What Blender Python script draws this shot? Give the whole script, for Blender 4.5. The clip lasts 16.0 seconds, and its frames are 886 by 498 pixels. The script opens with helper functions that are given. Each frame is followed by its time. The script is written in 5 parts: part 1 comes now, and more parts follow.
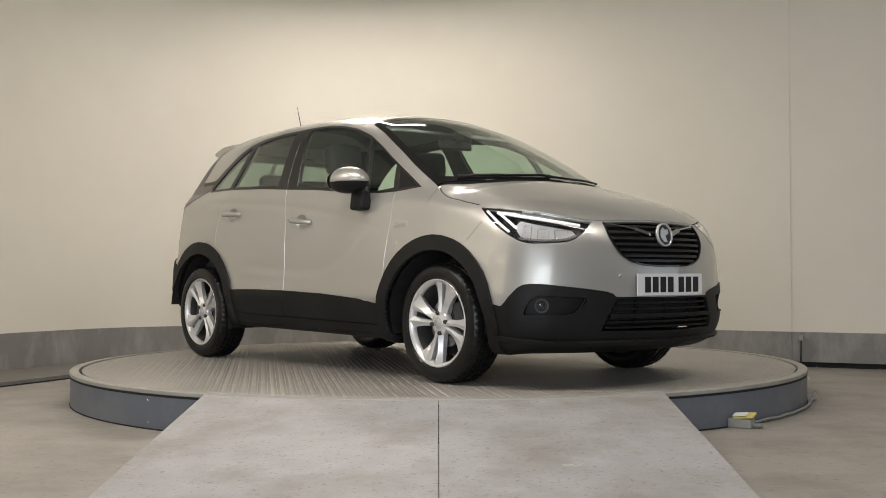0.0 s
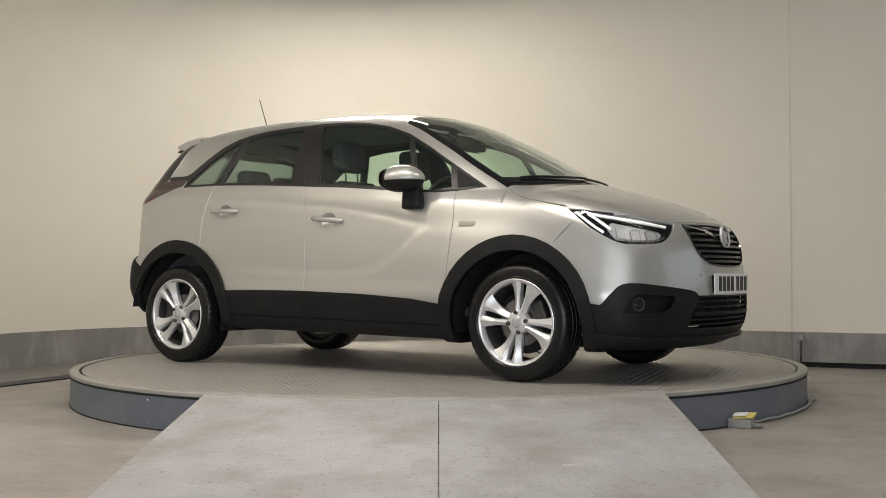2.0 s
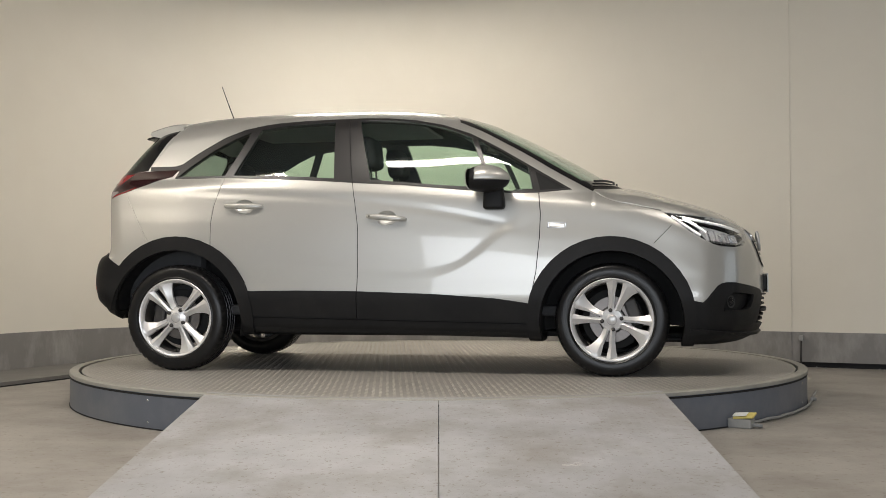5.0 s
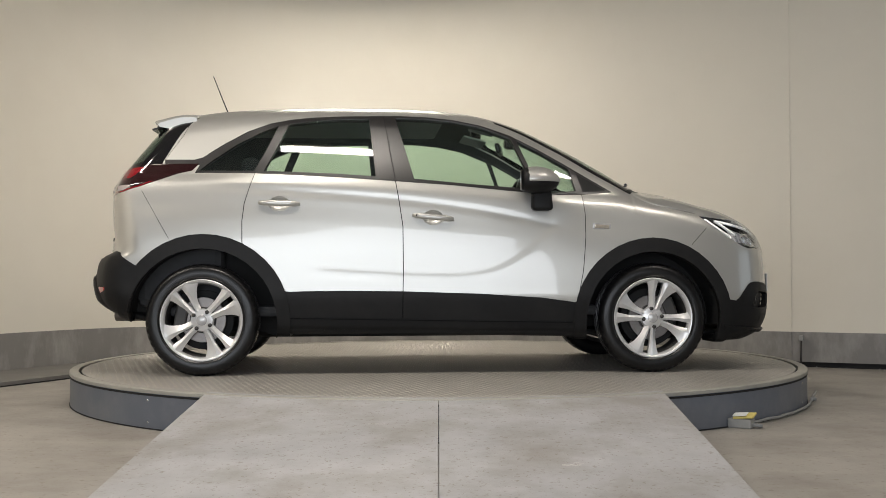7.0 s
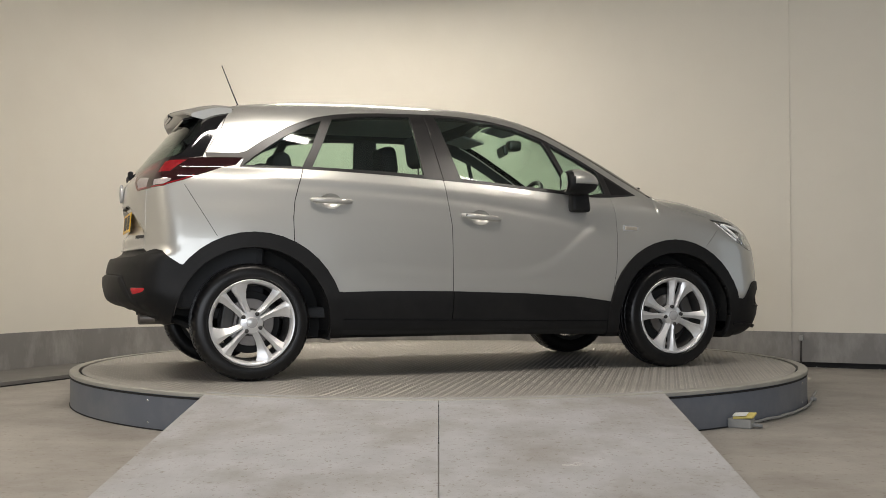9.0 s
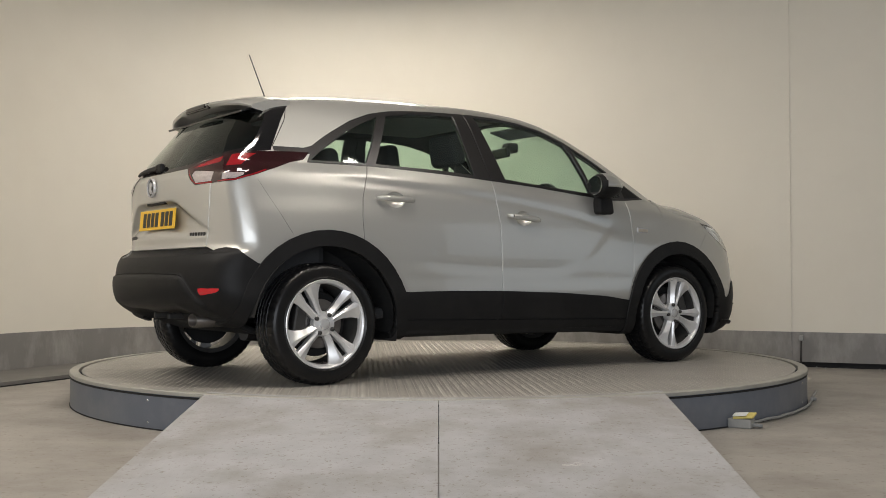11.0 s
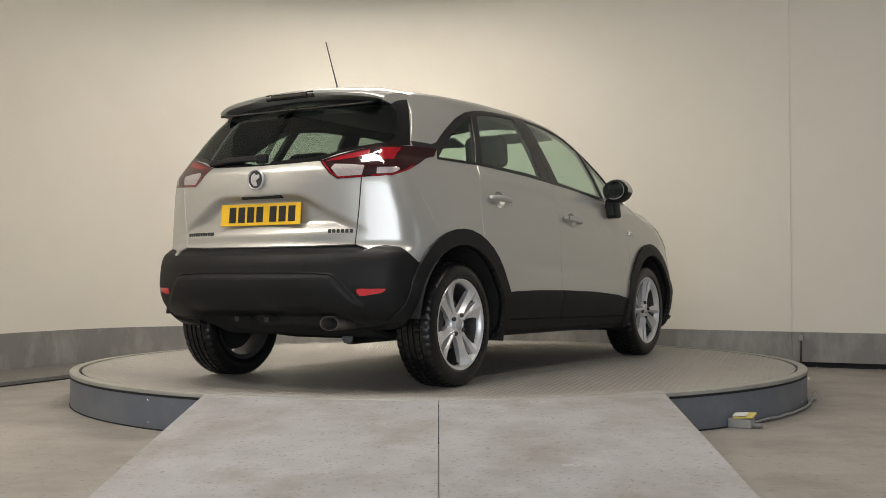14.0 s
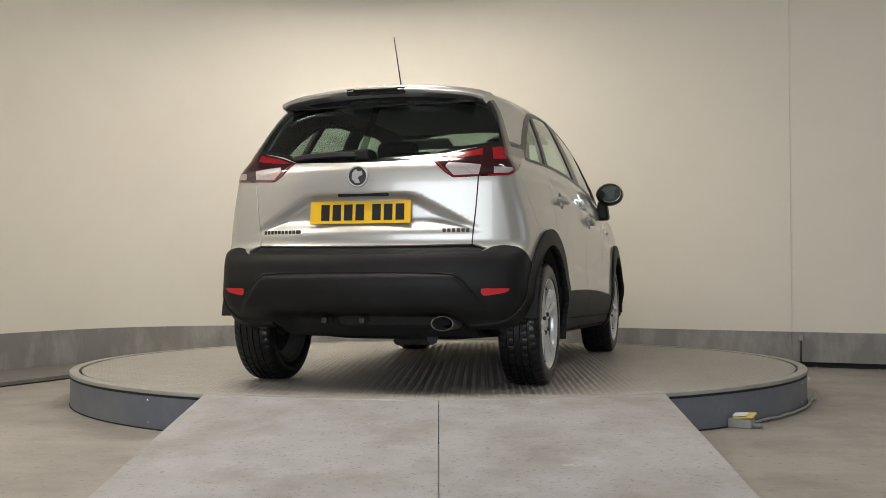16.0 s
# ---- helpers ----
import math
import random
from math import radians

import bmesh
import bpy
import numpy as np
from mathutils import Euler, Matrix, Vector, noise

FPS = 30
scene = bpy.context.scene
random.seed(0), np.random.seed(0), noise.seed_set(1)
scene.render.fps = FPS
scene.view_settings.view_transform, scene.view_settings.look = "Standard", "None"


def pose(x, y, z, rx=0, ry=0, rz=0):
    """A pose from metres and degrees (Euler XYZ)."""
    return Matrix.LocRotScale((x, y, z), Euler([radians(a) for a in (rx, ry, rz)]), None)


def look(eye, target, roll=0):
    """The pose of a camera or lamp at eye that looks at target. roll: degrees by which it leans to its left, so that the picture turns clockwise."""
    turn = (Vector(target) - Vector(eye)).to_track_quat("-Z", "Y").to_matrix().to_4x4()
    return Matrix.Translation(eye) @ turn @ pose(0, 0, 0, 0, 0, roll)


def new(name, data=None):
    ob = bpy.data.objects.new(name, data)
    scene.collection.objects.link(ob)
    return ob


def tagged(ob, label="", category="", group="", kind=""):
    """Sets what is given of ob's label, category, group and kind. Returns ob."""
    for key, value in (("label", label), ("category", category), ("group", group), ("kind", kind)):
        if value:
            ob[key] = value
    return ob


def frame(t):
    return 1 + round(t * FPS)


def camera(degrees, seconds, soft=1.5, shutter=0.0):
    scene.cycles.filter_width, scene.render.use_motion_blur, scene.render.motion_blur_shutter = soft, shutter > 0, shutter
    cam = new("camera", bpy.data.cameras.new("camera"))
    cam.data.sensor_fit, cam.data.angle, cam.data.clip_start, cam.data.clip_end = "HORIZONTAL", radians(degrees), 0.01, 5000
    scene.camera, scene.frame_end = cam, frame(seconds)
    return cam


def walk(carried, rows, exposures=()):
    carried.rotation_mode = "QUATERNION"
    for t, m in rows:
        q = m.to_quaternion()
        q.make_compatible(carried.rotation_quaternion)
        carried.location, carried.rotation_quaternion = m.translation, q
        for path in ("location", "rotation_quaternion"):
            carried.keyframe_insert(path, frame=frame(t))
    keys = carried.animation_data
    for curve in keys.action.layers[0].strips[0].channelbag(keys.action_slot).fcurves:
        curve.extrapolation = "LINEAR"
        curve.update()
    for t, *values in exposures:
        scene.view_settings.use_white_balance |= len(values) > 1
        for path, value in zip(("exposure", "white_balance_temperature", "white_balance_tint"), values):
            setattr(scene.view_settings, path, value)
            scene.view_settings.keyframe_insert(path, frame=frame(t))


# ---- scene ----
FLOOR_Z, DECK_Z = 0.0, 0.2013

# ---- camera ----
cam = camera(43.21, 16.0, soft=0.6)
EYE = (0.0, -7.453, 0.7703)
AIM = (0.0385, 2.544, 1.0020)
walk(cam, [(0.0, look(EYE, AIM, -0.17)), (16.0, look(EYE, AIM, -0.17))])

# ---- world and light ----
world = bpy.data.worlds.new("world")
scene.world = world
world.use_nodes = True
world.node_tree.nodes["Background"].inputs[0].default_value = (0.9, 0.92, 1.0, 1)
world.node_tree.nodes["Background"].inputs[1].default_value = 0.02
scene.view_settings.exposure = 0.02


def lamp(name, at, target, size, power, colour):
    d = bpy.data.lights.new(name, "AREA")
    d.shape, d.size, d.size_y, d.energy, d.color = "RECTANGLE", size[0], size[1], power, colour
    ob = new(name, d)
    ob.matrix_world = look(at, target)
    return ob


WARM = (1.0, 0.92, 0.83)
# batten lights: centre, turn about z, tilt towards the stage, power
# Front middle one follows reflections; the other three are added to light the walls
BATTENS = [
    ((-3.5, -2.8, 3.95), 0, 0, 62, WARM), ((-0.6, -2.75, 3.95), 0, 0, 64, WARM), ((2.6, -2.8, 3.95), 0, 0, 36, WARM),
    ((-0.62, 1.7, 3.52), 0, 0, 53, WARM),
]
for c, rz, tilt, power, colour in BATTENS:
    o = lamp("batten_lamp", (0, 0, 0), (0, 0, -1), (1.45, 0.16), power, colour)
    o.matrix_world = pose(c[0], c[1], c[2] - 0.075, tilt, 0, rz)
# daylight through the open doorway behind the camera
lamp("doorway_lamp", (-0.9, -11.45, 1.55), (-0.9, 0.0, 1.55), (7.9, 2.9), 325, (0.88, 0.93, 1.0))
# cool lamp at an assumed, unseen side opening, added to lift the nose
lamp("added_side_lamp", (7.45, -2.4, 1.75), (0.0, -2.4, 1.75), (3.4, 1.5), 12, (0.80, 0.90, 1.0))

# ---- materials ----
def mat(name, base, rough=0.5, metal=0.0, spread=0.0, scale=8.0, bump=0.0, bump_scale=60.0, stain=None,
        stain_scale=1.5, stain_amount=0.5, coat=0.0, rough_spread=0.0, stretch=(1, 1, 1), spec=0.5, speck=None, speck_scale=16.0):
    """A surface with a fine grain, larger patches and slight relief, all in metres."""
    m = bpy.data.materials.new(name)
    m.use_nodes = True
    t = m.node_tree
    n, l = t.nodes, t.links
    b = n["Principled BSDF"]
    b.inputs["Base Color"].default_value = (*base, 1)
    b.inputs["Roughness"].default_value = rough
    b.inputs["Metallic"].default_value = metal
    b.inputs["Coat Weight"].default_value = coat
    b.inputs["Coat Roughness"].default_value = 0.04
    b.inputs["Specular IOR Level"].default_value = spec
    co = n.new("ShaderNodeTexCoord")
    mp = n.new("ShaderNodeMapping")
    mp.inputs["Scale"].default_value = stretch
    l.new(co.outputs["Object"], mp.inputs["Vector"])
    colour = None
    if spread:
        tex = n.new("ShaderNodeTexNoise")
        tex.inputs["Scale"].default_value, tex.inputs["Detail"].default_value = scale, 6
        l.new(mp.outputs[0], tex.inputs["Vector"])
        ramp = n.new("ShaderNodeMix")
        ramp.data_type = "RGBA"
        ramp.inputs["A"].default_value = (*[c * (1 - spread) for c in base], 1)
        ramp.inputs["B"].default_value = (*[min(1, c * (1 + spread)) for c in base], 1)
        l.new(tex.outputs["Fac"], ramp.inputs["Factor"])
        colour = ramp.outputs["Result"]
        if rough_spread:
            rr = n.new("ShaderNodeMapRange")
            rr.inputs["To Min"].default_value, rr.inputs["To Max"].default_value = rough - rough_spread, rough + rough_spread
            l.new(tex.outputs["Fac"], rr.inputs["Value"])
            l.new(rr.outputs["Result"], b.inputs["Roughness"])
    if stain:
        tex = n.new("ShaderNodeTexNoise")
        tex.inputs["Scale"].default_value, tex.inputs["Detail"].default_value = stain_scale, 9
        tex.inputs["Roughness"].default_value = 0.65
        l.new(mp.outputs[0], tex.inputs["Vector"])
        ra = n.new("ShaderNodeMapRange")
        ra.inputs["From Min"].default_value, ra.inputs["From Max"].default_value = 0.45, 0.68
        ra.inputs["To Max"].default_value = stain_amount
        l.new(tex.outputs["Fac"], ra.inputs["Value"])
        mx = n.new("ShaderNodeMix")
        mx.data_type = "RGBA"
        mx.inputs["A"].default_value = (*base, 1)
        mx.inputs["B"].default_value = (*stain, 1)
        if colour:
            l.new(colour, mx.inputs["A"])
        l.new(ra.outputs["Result"], mx.inputs["Factor"])
        colour = mx.outputs["Result"]
    if speck:
        tex = n.new("ShaderNodeTexNoise")
        tex.inputs["Scale"].default_value, tex.inputs["Detail"].default_value = speck_scale, 3
        tex.inputs["Roughness"].default_value = 0.7
        l.new(mp.outputs[0], tex.inputs["Vector"])
        ra = n.new("ShaderNodeMapRange")
        ra.inputs["From Min"].default_value, ra.inputs["From Max"].default_value = 0.585, 0.67
        ra.inputs["To Max"].default_value = 0.6
        l.new(tex.outputs["Fac"], ra.inputs["Value"])
        mx = n.new("ShaderNodeMix")
        mx.data_type = "RGBA"
        mx.inputs["A"].default_value = (*base, 1)
        mx.inputs["B"].default_value = (*speck, 1)
        if colour:
            l.new(colour, mx.inputs["A"])
        l.new(ra.outputs["Result"], mx.inputs["Factor"])
        colour = mx.outputs["Result"]
    if colour:
        l.new(colour, b.inputs["Base Color"])
    if bump:
        tex = n.new("ShaderNodeTexNoise")
        tex.inputs["Scale"].default_value, tex.inputs["Detail"].default_value = bump_scale, 4
        l.new(mp.outputs[0], tex.inputs["Vector"])
        bp = n.new("ShaderNodeBump")
        bp.inputs["Strength"].default_value, bp.inputs["Distance"].default_value = 0.6, bump
        l.new(tex.outputs["Fac"], bp.inputs["Height"])
        l.new(bp.outputs["Normal"], b.inputs["Normal"])
    return m


def glass(name, tint, rough=0.0, ior=1.5):
    m = bpy.data.materials.new(name)
    m.use_nodes = True
    b = m.node_tree.nodes["Principled BSDF"]
    b.inputs["Base Color"].default_value = (*tint, 1)
    b.inputs["Transmission Weight"].default_value = 1.0
    b.inputs["Roughness"].default_value = rough
    b.inputs["IOR"].default_value = ior
    return m


def glow(name, colour, strength):
    m = bpy.data.materials.new(name)
    m.use_nodes = True
    b = m.node_tree.nodes["Principled BSDF"]
    b.inputs["Base Color"].default_value = (*colour, 1)
    b.inputs["Emission Color"].default_value = (*colour, 1)
    b.inputs["Emission Strength"].default_value = strength
    return m


M_WALL = mat("cream wall paint", (0.74, 0.70, 0.61), 0.75, spread=0.03, scale=3, bump=0.0006, bump_scale=90,
             stain=(0.66, 0.60, 0.49), stain_scale=0.7, stain_amount=0.25)
M_BAND = mat("grey skirting paint", (0.215, 0.205, 0.195), 0.6, spread=0.14, scale=5, bump=0.0008, stain=(0.40, 0.385, 0.36),
             stain_scale=3.6, stain_amount=0.75, stretch=(1, 1, 0.45))
M_PLINTH = mat("dark grey plinth paint", (0.15, 0.143, 0.135), 0.65, spread=0.14, scale=5, bump=0.0008, stain=(0.22, 0.21, 0.19), stain_scale=3)
M_CONC = mat("grey painted concrete floor", (0.335, 0.315, 0.285), 0.55, spread=0.24, scale=6, bump=0.0012, bump_scale=120,
             stain=(0.20, 0.18, 0.155), stain_scale=1.6, stain_amount=0.75, rough_spread=0.12, speck=(0.17, 0.145, 0.11), speck_scale=30)
M_RAMP = mat("light grey ramp paint", (0.415, 0.415, 0.422), 0.55, spread=0.24, scale=7, bump=0.0012, bump_scale=160,
             stain=(0.26, 0.24, 0.21), stain_scale=2.4, stain_amount=0.7, rough_spread=0.12, speck=(0.21, 0.18, 0.14), speck_scale=46)
M_RIM = mat("blue grey steel skirt paint", (0.125, 0.14, 0.17), 0.40, spread=0.06, scale=6, stain=(0.22, 0.22, 0.23), stain_scale=3,
            stain_amount=0.5, bump=0.0005)
M_RIMTOP = mat("worn grey rim top", (0.36, 0.35, 0.31), 0.5, spread=0.08, scale=20, stain=(0.25, 0.24, 0.22), stain_scale=4)
M_DECK = mat("worn grey tread plate", (0.31, 0.295, 0.27), 0.42, spread=0.16, scale=12, stain=(0.2, 0.19, 0.17), stain_scale=2.4,
             stain_amount=0.6, bump=0.0006, rough_spread=0.08, spec=0.6)
M_BARS = mat("polished tread bars", (0.46, 0.44, 0.40), 0.3, metal=0.4, spread=0.1, scale=9)
M_DARK = mat("dark gap", (0.012, 0.012, 0.013), 0.8)
M_CEIL = mat("grey ceiling paint", (0.28, 0.27, 0.26), 0.8, spread=0.04, scale=3)
M_TUBE = glow("lit tube", (1.0, 0.93, 0.82), 14.0)
M_WHITE = mat("white enamel", (0.78, 0.78, 0.76), 0.4, spread=0.03, scale=8)
# the car's materials
def paint():
    m = mat("silver metallic paint", (0.53, 0.525, 0.495), 0.36, metal=0.62, spread=0.015, scale=900, coat=1.0)
    m.node_tree.nodes["Principled BSDF"].inputs["Coat Roughness"].default_value = 0.03
    return m


M_PAINT = paint()
M_CLAD = mat("black textured plastic", (0.010, 0.010, 0.0105), 0.5, spread=0.15, spec=0.22, scale=30, bump=0.0004, bump_scale=900, stain=(0.020, 0.0195, 0.019), stain_scale=3)
M_TRIM = mat("satin black trim", (0.018, 0.017, 0.017), 0.3, spread=0.1, scale=20)
M_GLOSS = mat("gloss black", (0.008, 0.008, 0.009), 0.06, spread=0.05, scale=12, coat=0.5)
M_LINING = mat("dark grey interior trim", (0.045, 0.046, 0.048), 0.85, spread=0.1, scale=30, bump=0.0004, bump_scale=500)
M_HEAD = mat("pale grey headlining", (0.30, 0.30, 0.29), 0.95, spread=0.05, scale=30)
M_SEAT = mat("black seat fabric", (0.022, 0.022, 0.024), 0.9, spread=0.25, scale=160, bump=0.0008, bump_scale=400)
M_GLASS = glass("green tinted glass", (0.76, 0.91, 0.82))
M_PRIV = glass("dark tinted glass", (0.36, 0.43, 0.40))
M_LENS = glass("clear lamp lens", (0.97, 0.98, 0.98), 0.0, 1.45)
M_REDLENS = glass("red lamp lens", (0.75, 0.02, 0.03), 0.02, 1.45)
M_CHROME = mat("chrome", (0.80, 0.80, 0.79), 0.08, metal=1.0, spread=0.04, scale=40)
M_SATIN = mat("satin silver reflector", (0.62, 0.63, 0.64), 0.22, metal=1.0, spread=0.06, scale=60)
M_ALLOY = mat("silver alloy wheel lacquer", (0.74, 0.74, 0.74), 0.34, metal=0.55, spread=0.05, scale=25, coat=0.4)
# Barrel darkened to put the shade behind the spokes into its colour
M_BARREL = mat("shade-darkened wheel barrel lacquer", (0.10, 0.098, 0.095), 0.45, metal=0.5, spread=0.25, scale=30, stain=(0.07, 0.06, 0.05), stain_scale=12)
M_TYRE = mat("black tyre rubber", (0.007, 0.007, 0.0075), 0.30, spread=0.25, spec=0.35, scale=25, bump=0.0006, bump_scale=220, stain=(0.018, 0.017, 0.016), stain_scale=7, stain_amount=0.4)
M_DISC = mat("brushed brake disc steel", (0.20, 0.185, 0.175), 0.42, metal=0.9, spread=0.2, scale=40)
M_STEEL = mat("dull dark steel", (0.06, 0.058, 0.056), 0.55, metal=0.5, spread=0.2, scale=20)
M_PIPE = mat("sooty stainless steel", (0.17, 0.155, 0.14), 0.45, metal=0.7, spread=0.25, scale=30)
M_UNDER = mat("black underbody", (0.010, 0.010, 0.010), 0.8, spread=0.3, scale=12, bump=0.002, bump_scale=30)
M_RED = mat("red reflector", (0.62, 0.012, 0.02), 0.18, spread=0.1, scale=200, coat=1.0)
M_PLATE_W = mat("white reflective plate", (0.78, 0.79, 0.80), 0.35, spread=0.02, scale=40)
M_PLATE_Y = mat("yellow reflective plate", (0.86, 0.52, 0.02), 0.35, spread=0.02, scale=40)
M_INK = mat("black plate ink", (0.008, 0.008, 0.008), 0.4)
M_MIRROR = mat("mirror glass", (0.85, 0.87, 0.88), 0.02, metal=1.0)
M_LAMPRED = mat("glossy red lamp plastic", (0.24, 0.006, 0.011), 0.12, spread=0.25, scale=60, coat=1.0)
M_LAMPSIDE = mat("dark maroon lamp plastic", (0.022, 0.003, 0.0045), 0.08, spread=0.2, scale=30, coat=1.0)
M_LAMPCLEAR = mat("clear ribbed lamp", (0.62, 0.60, 0.60), 0.15, metal=0.5, spread=0.25, scale=90, coat=1.0)
M_AMBER = mat("clear side lamp", (0.55, 0.50, 0.42), 0.12, metal=0.4, spread=0.2, scale=80, coat=1.0)
M_GREYSTONE = mat("grey plastic casing", (0.30, 0.30, 0.29), 0.45, spread=0.05, scale=20)
M_YELLOW = mat("yellow tape", (0.62, 0.52, 0.16), 0.5, spread=0.15, scale=30)
M_ROOM = mat("grey room paint", (0.26, 0.25, 0.235), 0.8, spread=0.06, scale=3)
M_CELL = mat("clear tail cell", (0.44, 0.39, 0.39), 0.3, metal=0.3, spread=0.3, scale=90, coat=1.0)
M_BADGE = mat("bright badge metal", (0.55, 0.55, 0.55), 0.25, metal=0.35, spread=0.15, scale=70)

# ---- building helpers ----
def mesh_of(name, verts, faces, smooth=False):
    me = bpy.data.meshes.new(name)
    me.from_pydata([tuple(v) for v in verts], [], [tuple(f) for f in faces])
    me.update()
    if smooth:
        me.shade_smooth()
    return me


def part(name, src, material, parent=None, label="", at=None, smooth=False, sharp=None):
    """One mesh object, from a bmesh or a mesh, under a thing or a part."""
    if isinstance(src, bmesh.types.BMesh):
        me = bpy.data.meshes.new(name)
        src.to_mesh(me)
        src.free()
    else:
        me = src
    if smooth or sharp is not None:
        me.shade_smooth()
        if sharp is not None:
            me.set_sharp_from_angle(angle=radians(sharp))
    ob = new(name, me)
    if material and not me.materials:
        me.materials.append(material)
    if parent:
        ob.parent = parent
    if at is not None:
        ob.matrix_local = at
    if label:
        tagged(ob, label)
    return ob


def clear(obs):
    """Panes that let light through."""
    for ob in obs if isinstance(obs, list) else [obs]:
        ob.visible_shadow = False
    return obs


def thing(name, label, category, group="", kind="", at=None):
    ob = new(name)
    ob.empty_display_size = 0.1
    if at is not None:
        ob.matrix_world = at
    return tagged(ob, label, category, group, kind)


def box(sx, sy, sz, at=(0, 0, 0), bevel=0.0, seg=2, bm=None, m=None):
    """A box about its centre, with rounded edges."""
    out = bmesh.new()
    bmesh.ops.create_cube(out, size=1)
    bmesh.ops.scale(out, vec=(sx, sy, sz), verts=out.verts)
    if bevel:
        bmesh.ops.bevel(out, geom=out.edges[:], offset=bevel, segments=seg, affect="EDGES", profile=0.5)
    bmesh.ops.transform(out, matrix=(Matrix.Translation(at) @ (m or Matrix())), verts=out.verts)
    return merge(bm, out)


def merge(bm, other):
    """Adds other to bm (or returns other)."""
    if bm is None:
        return other
    me = bpy.data.meshes.new("tmp")
    other.to_mesh(me)
    other.free()
    bm.from_mesh(me)
    bpy.data.meshes.remove(me)
    return bm


def lathe(profile, segments=48, axis="z", bm=None, m=None, closed=False):
    """Turns a profile of (radius, height) about an axis."""
    out = bmesh.new()
    rings = []
    for r, h in profile:
        ring = []
        for i in range(segments):
            a = 2 * math.pi * i / segments
            ring.append(out.verts.new((r * math.cos(a), r * math.sin(a), h)))
        rings.append(ring)
    pairs = list(zip(rings, rings[1:])) + ([(rings[-1], rings[0])] if closed else [])
    for a, b in pairs:
        for i in range(segments):
            j = (i + 1) % segments
            out.faces.new((a[i], a[j], b[j], b[i]))
    if axis == "y":
        bmesh.ops.rotate(out, matrix=Matrix.Rotation(radians(90), 3, "X"), verts=out.verts)
    if axis == "x":
        bmesh.ops.rotate(out, matrix=Matrix.Rotation(radians(90), 3, "Y"), verts=out.verts)
    if m:
        bmesh.ops.transform(out, matrix=m, verts=out.verts)
    bmesh.ops.recalc_face_normals(out, faces=out.faces)
    return merge(bm, out)


def tube(path, radius, sides=8, bm=None, taper=None):
    """A round bar along a path."""
    out = bmesh.new()
    pts = [Vector(p) for p in path]
    rings = []
    for i, p in enumerate(pts):
        d = (pts[min(i + 1, len(pts) - 1)] - pts[max(i - 1, 0)]).normalized()
        a = d.orthogonal().normalized() if i == 0 else (a - d * a.dot(d)).normalized()
        b = d.cross(a)
        r = radius if taper is None else radius + (taper - radius) * i / (len(pts) - 1)
        rings.append([out.verts.new(p + r * (math.cos(t) * a + math.sin(t) * b)) for t in [2 * math.pi * k / sides for k in range(sides)]])
    for q, s in zip(rings, rings[1:]):
        for i in range(sides):
            j = (i + 1) % sides
            out.faces.new((q[i], q[j], s[j], s[i]))
    out.faces.new(rings[0][::-1]), out.faces.new(rings[-1])
    bmesh.ops.recalc_face_normals(out, faces=out.faces)
    return merge(bm, out)


def spline(pts, per=8):
    """A smooth line through points (Catmull-Rom)."""
    p = [np.array(q, float) for q in pts]
    p = [2 * p[0] - p[1]] + p + [2 * p[-1] - p[-2]]
    out = []
    for i in range(1, len(p) - 2):
        for k in range(per):
            t = k / per
            out.append(0.5 * (2 * p[i] + (p[i + 1] - p[i - 1]) * t + (2 * p[i - 1] - 5 * p[i] + 4 * p[i + 1] - p[i + 2]) * t * t
                              + (3 * p[i] - p[i - 1] - 3 * p[i + 1] + p[i + 2]) * t ** 3))
    return out + [p[-2]]


def prism(outline, z0, z1, bevel=0.0):
    """An upright solid over a flat outline; z0 and z1 may be numbers."""
    n = len(outline)
    v = [(x, y, z0) for x, y in outline] + [(x, y, z1) for x, y in outline]
    f = [tuple(range(n))[::-1], tuple(range(n, 2 * n))] + [(i, (i + 1) % n, n + (i + 1) % n, n + i) for i in range(n)]
    out = bmesh.new()
    out.from_mesh(mesh_of("tmp", v, f))
    bmesh.ops.recalc_face_normals(out, faces=out.faces)
    if bevel:
        bmesh.ops.bevel(out, geom=out.edges[:], offset=bevel, segments=2, affect="EDGES")
    return out


# ---- the studio ----
CEIL_Z = 4.3
tagged(part("floor", box(16, 18, 0.1, (0, -3, -0.05)), M_CONC), "worn grey painted concrete studio floor", "floor", kind="structure")

# curved cyclorama wall: path of its face, and the height of its grey band
COVE = spline([(-4.42, -4.2), (-4.25, -2.6), (-4.0, -0.9), (-3.75, 0.25), (-3.44, 1.3), (-2.97, 2.3), (-2.45, 2.82), (-1.75, 3.12), (-0.7, 3.3), (0.45, 3.15),
               (1.62, 2.62), (2.5, 2.1), (2.93, 1.84), (3.57, 1.5), (4.6, 1.02), (6.6, 0.1)], 8)


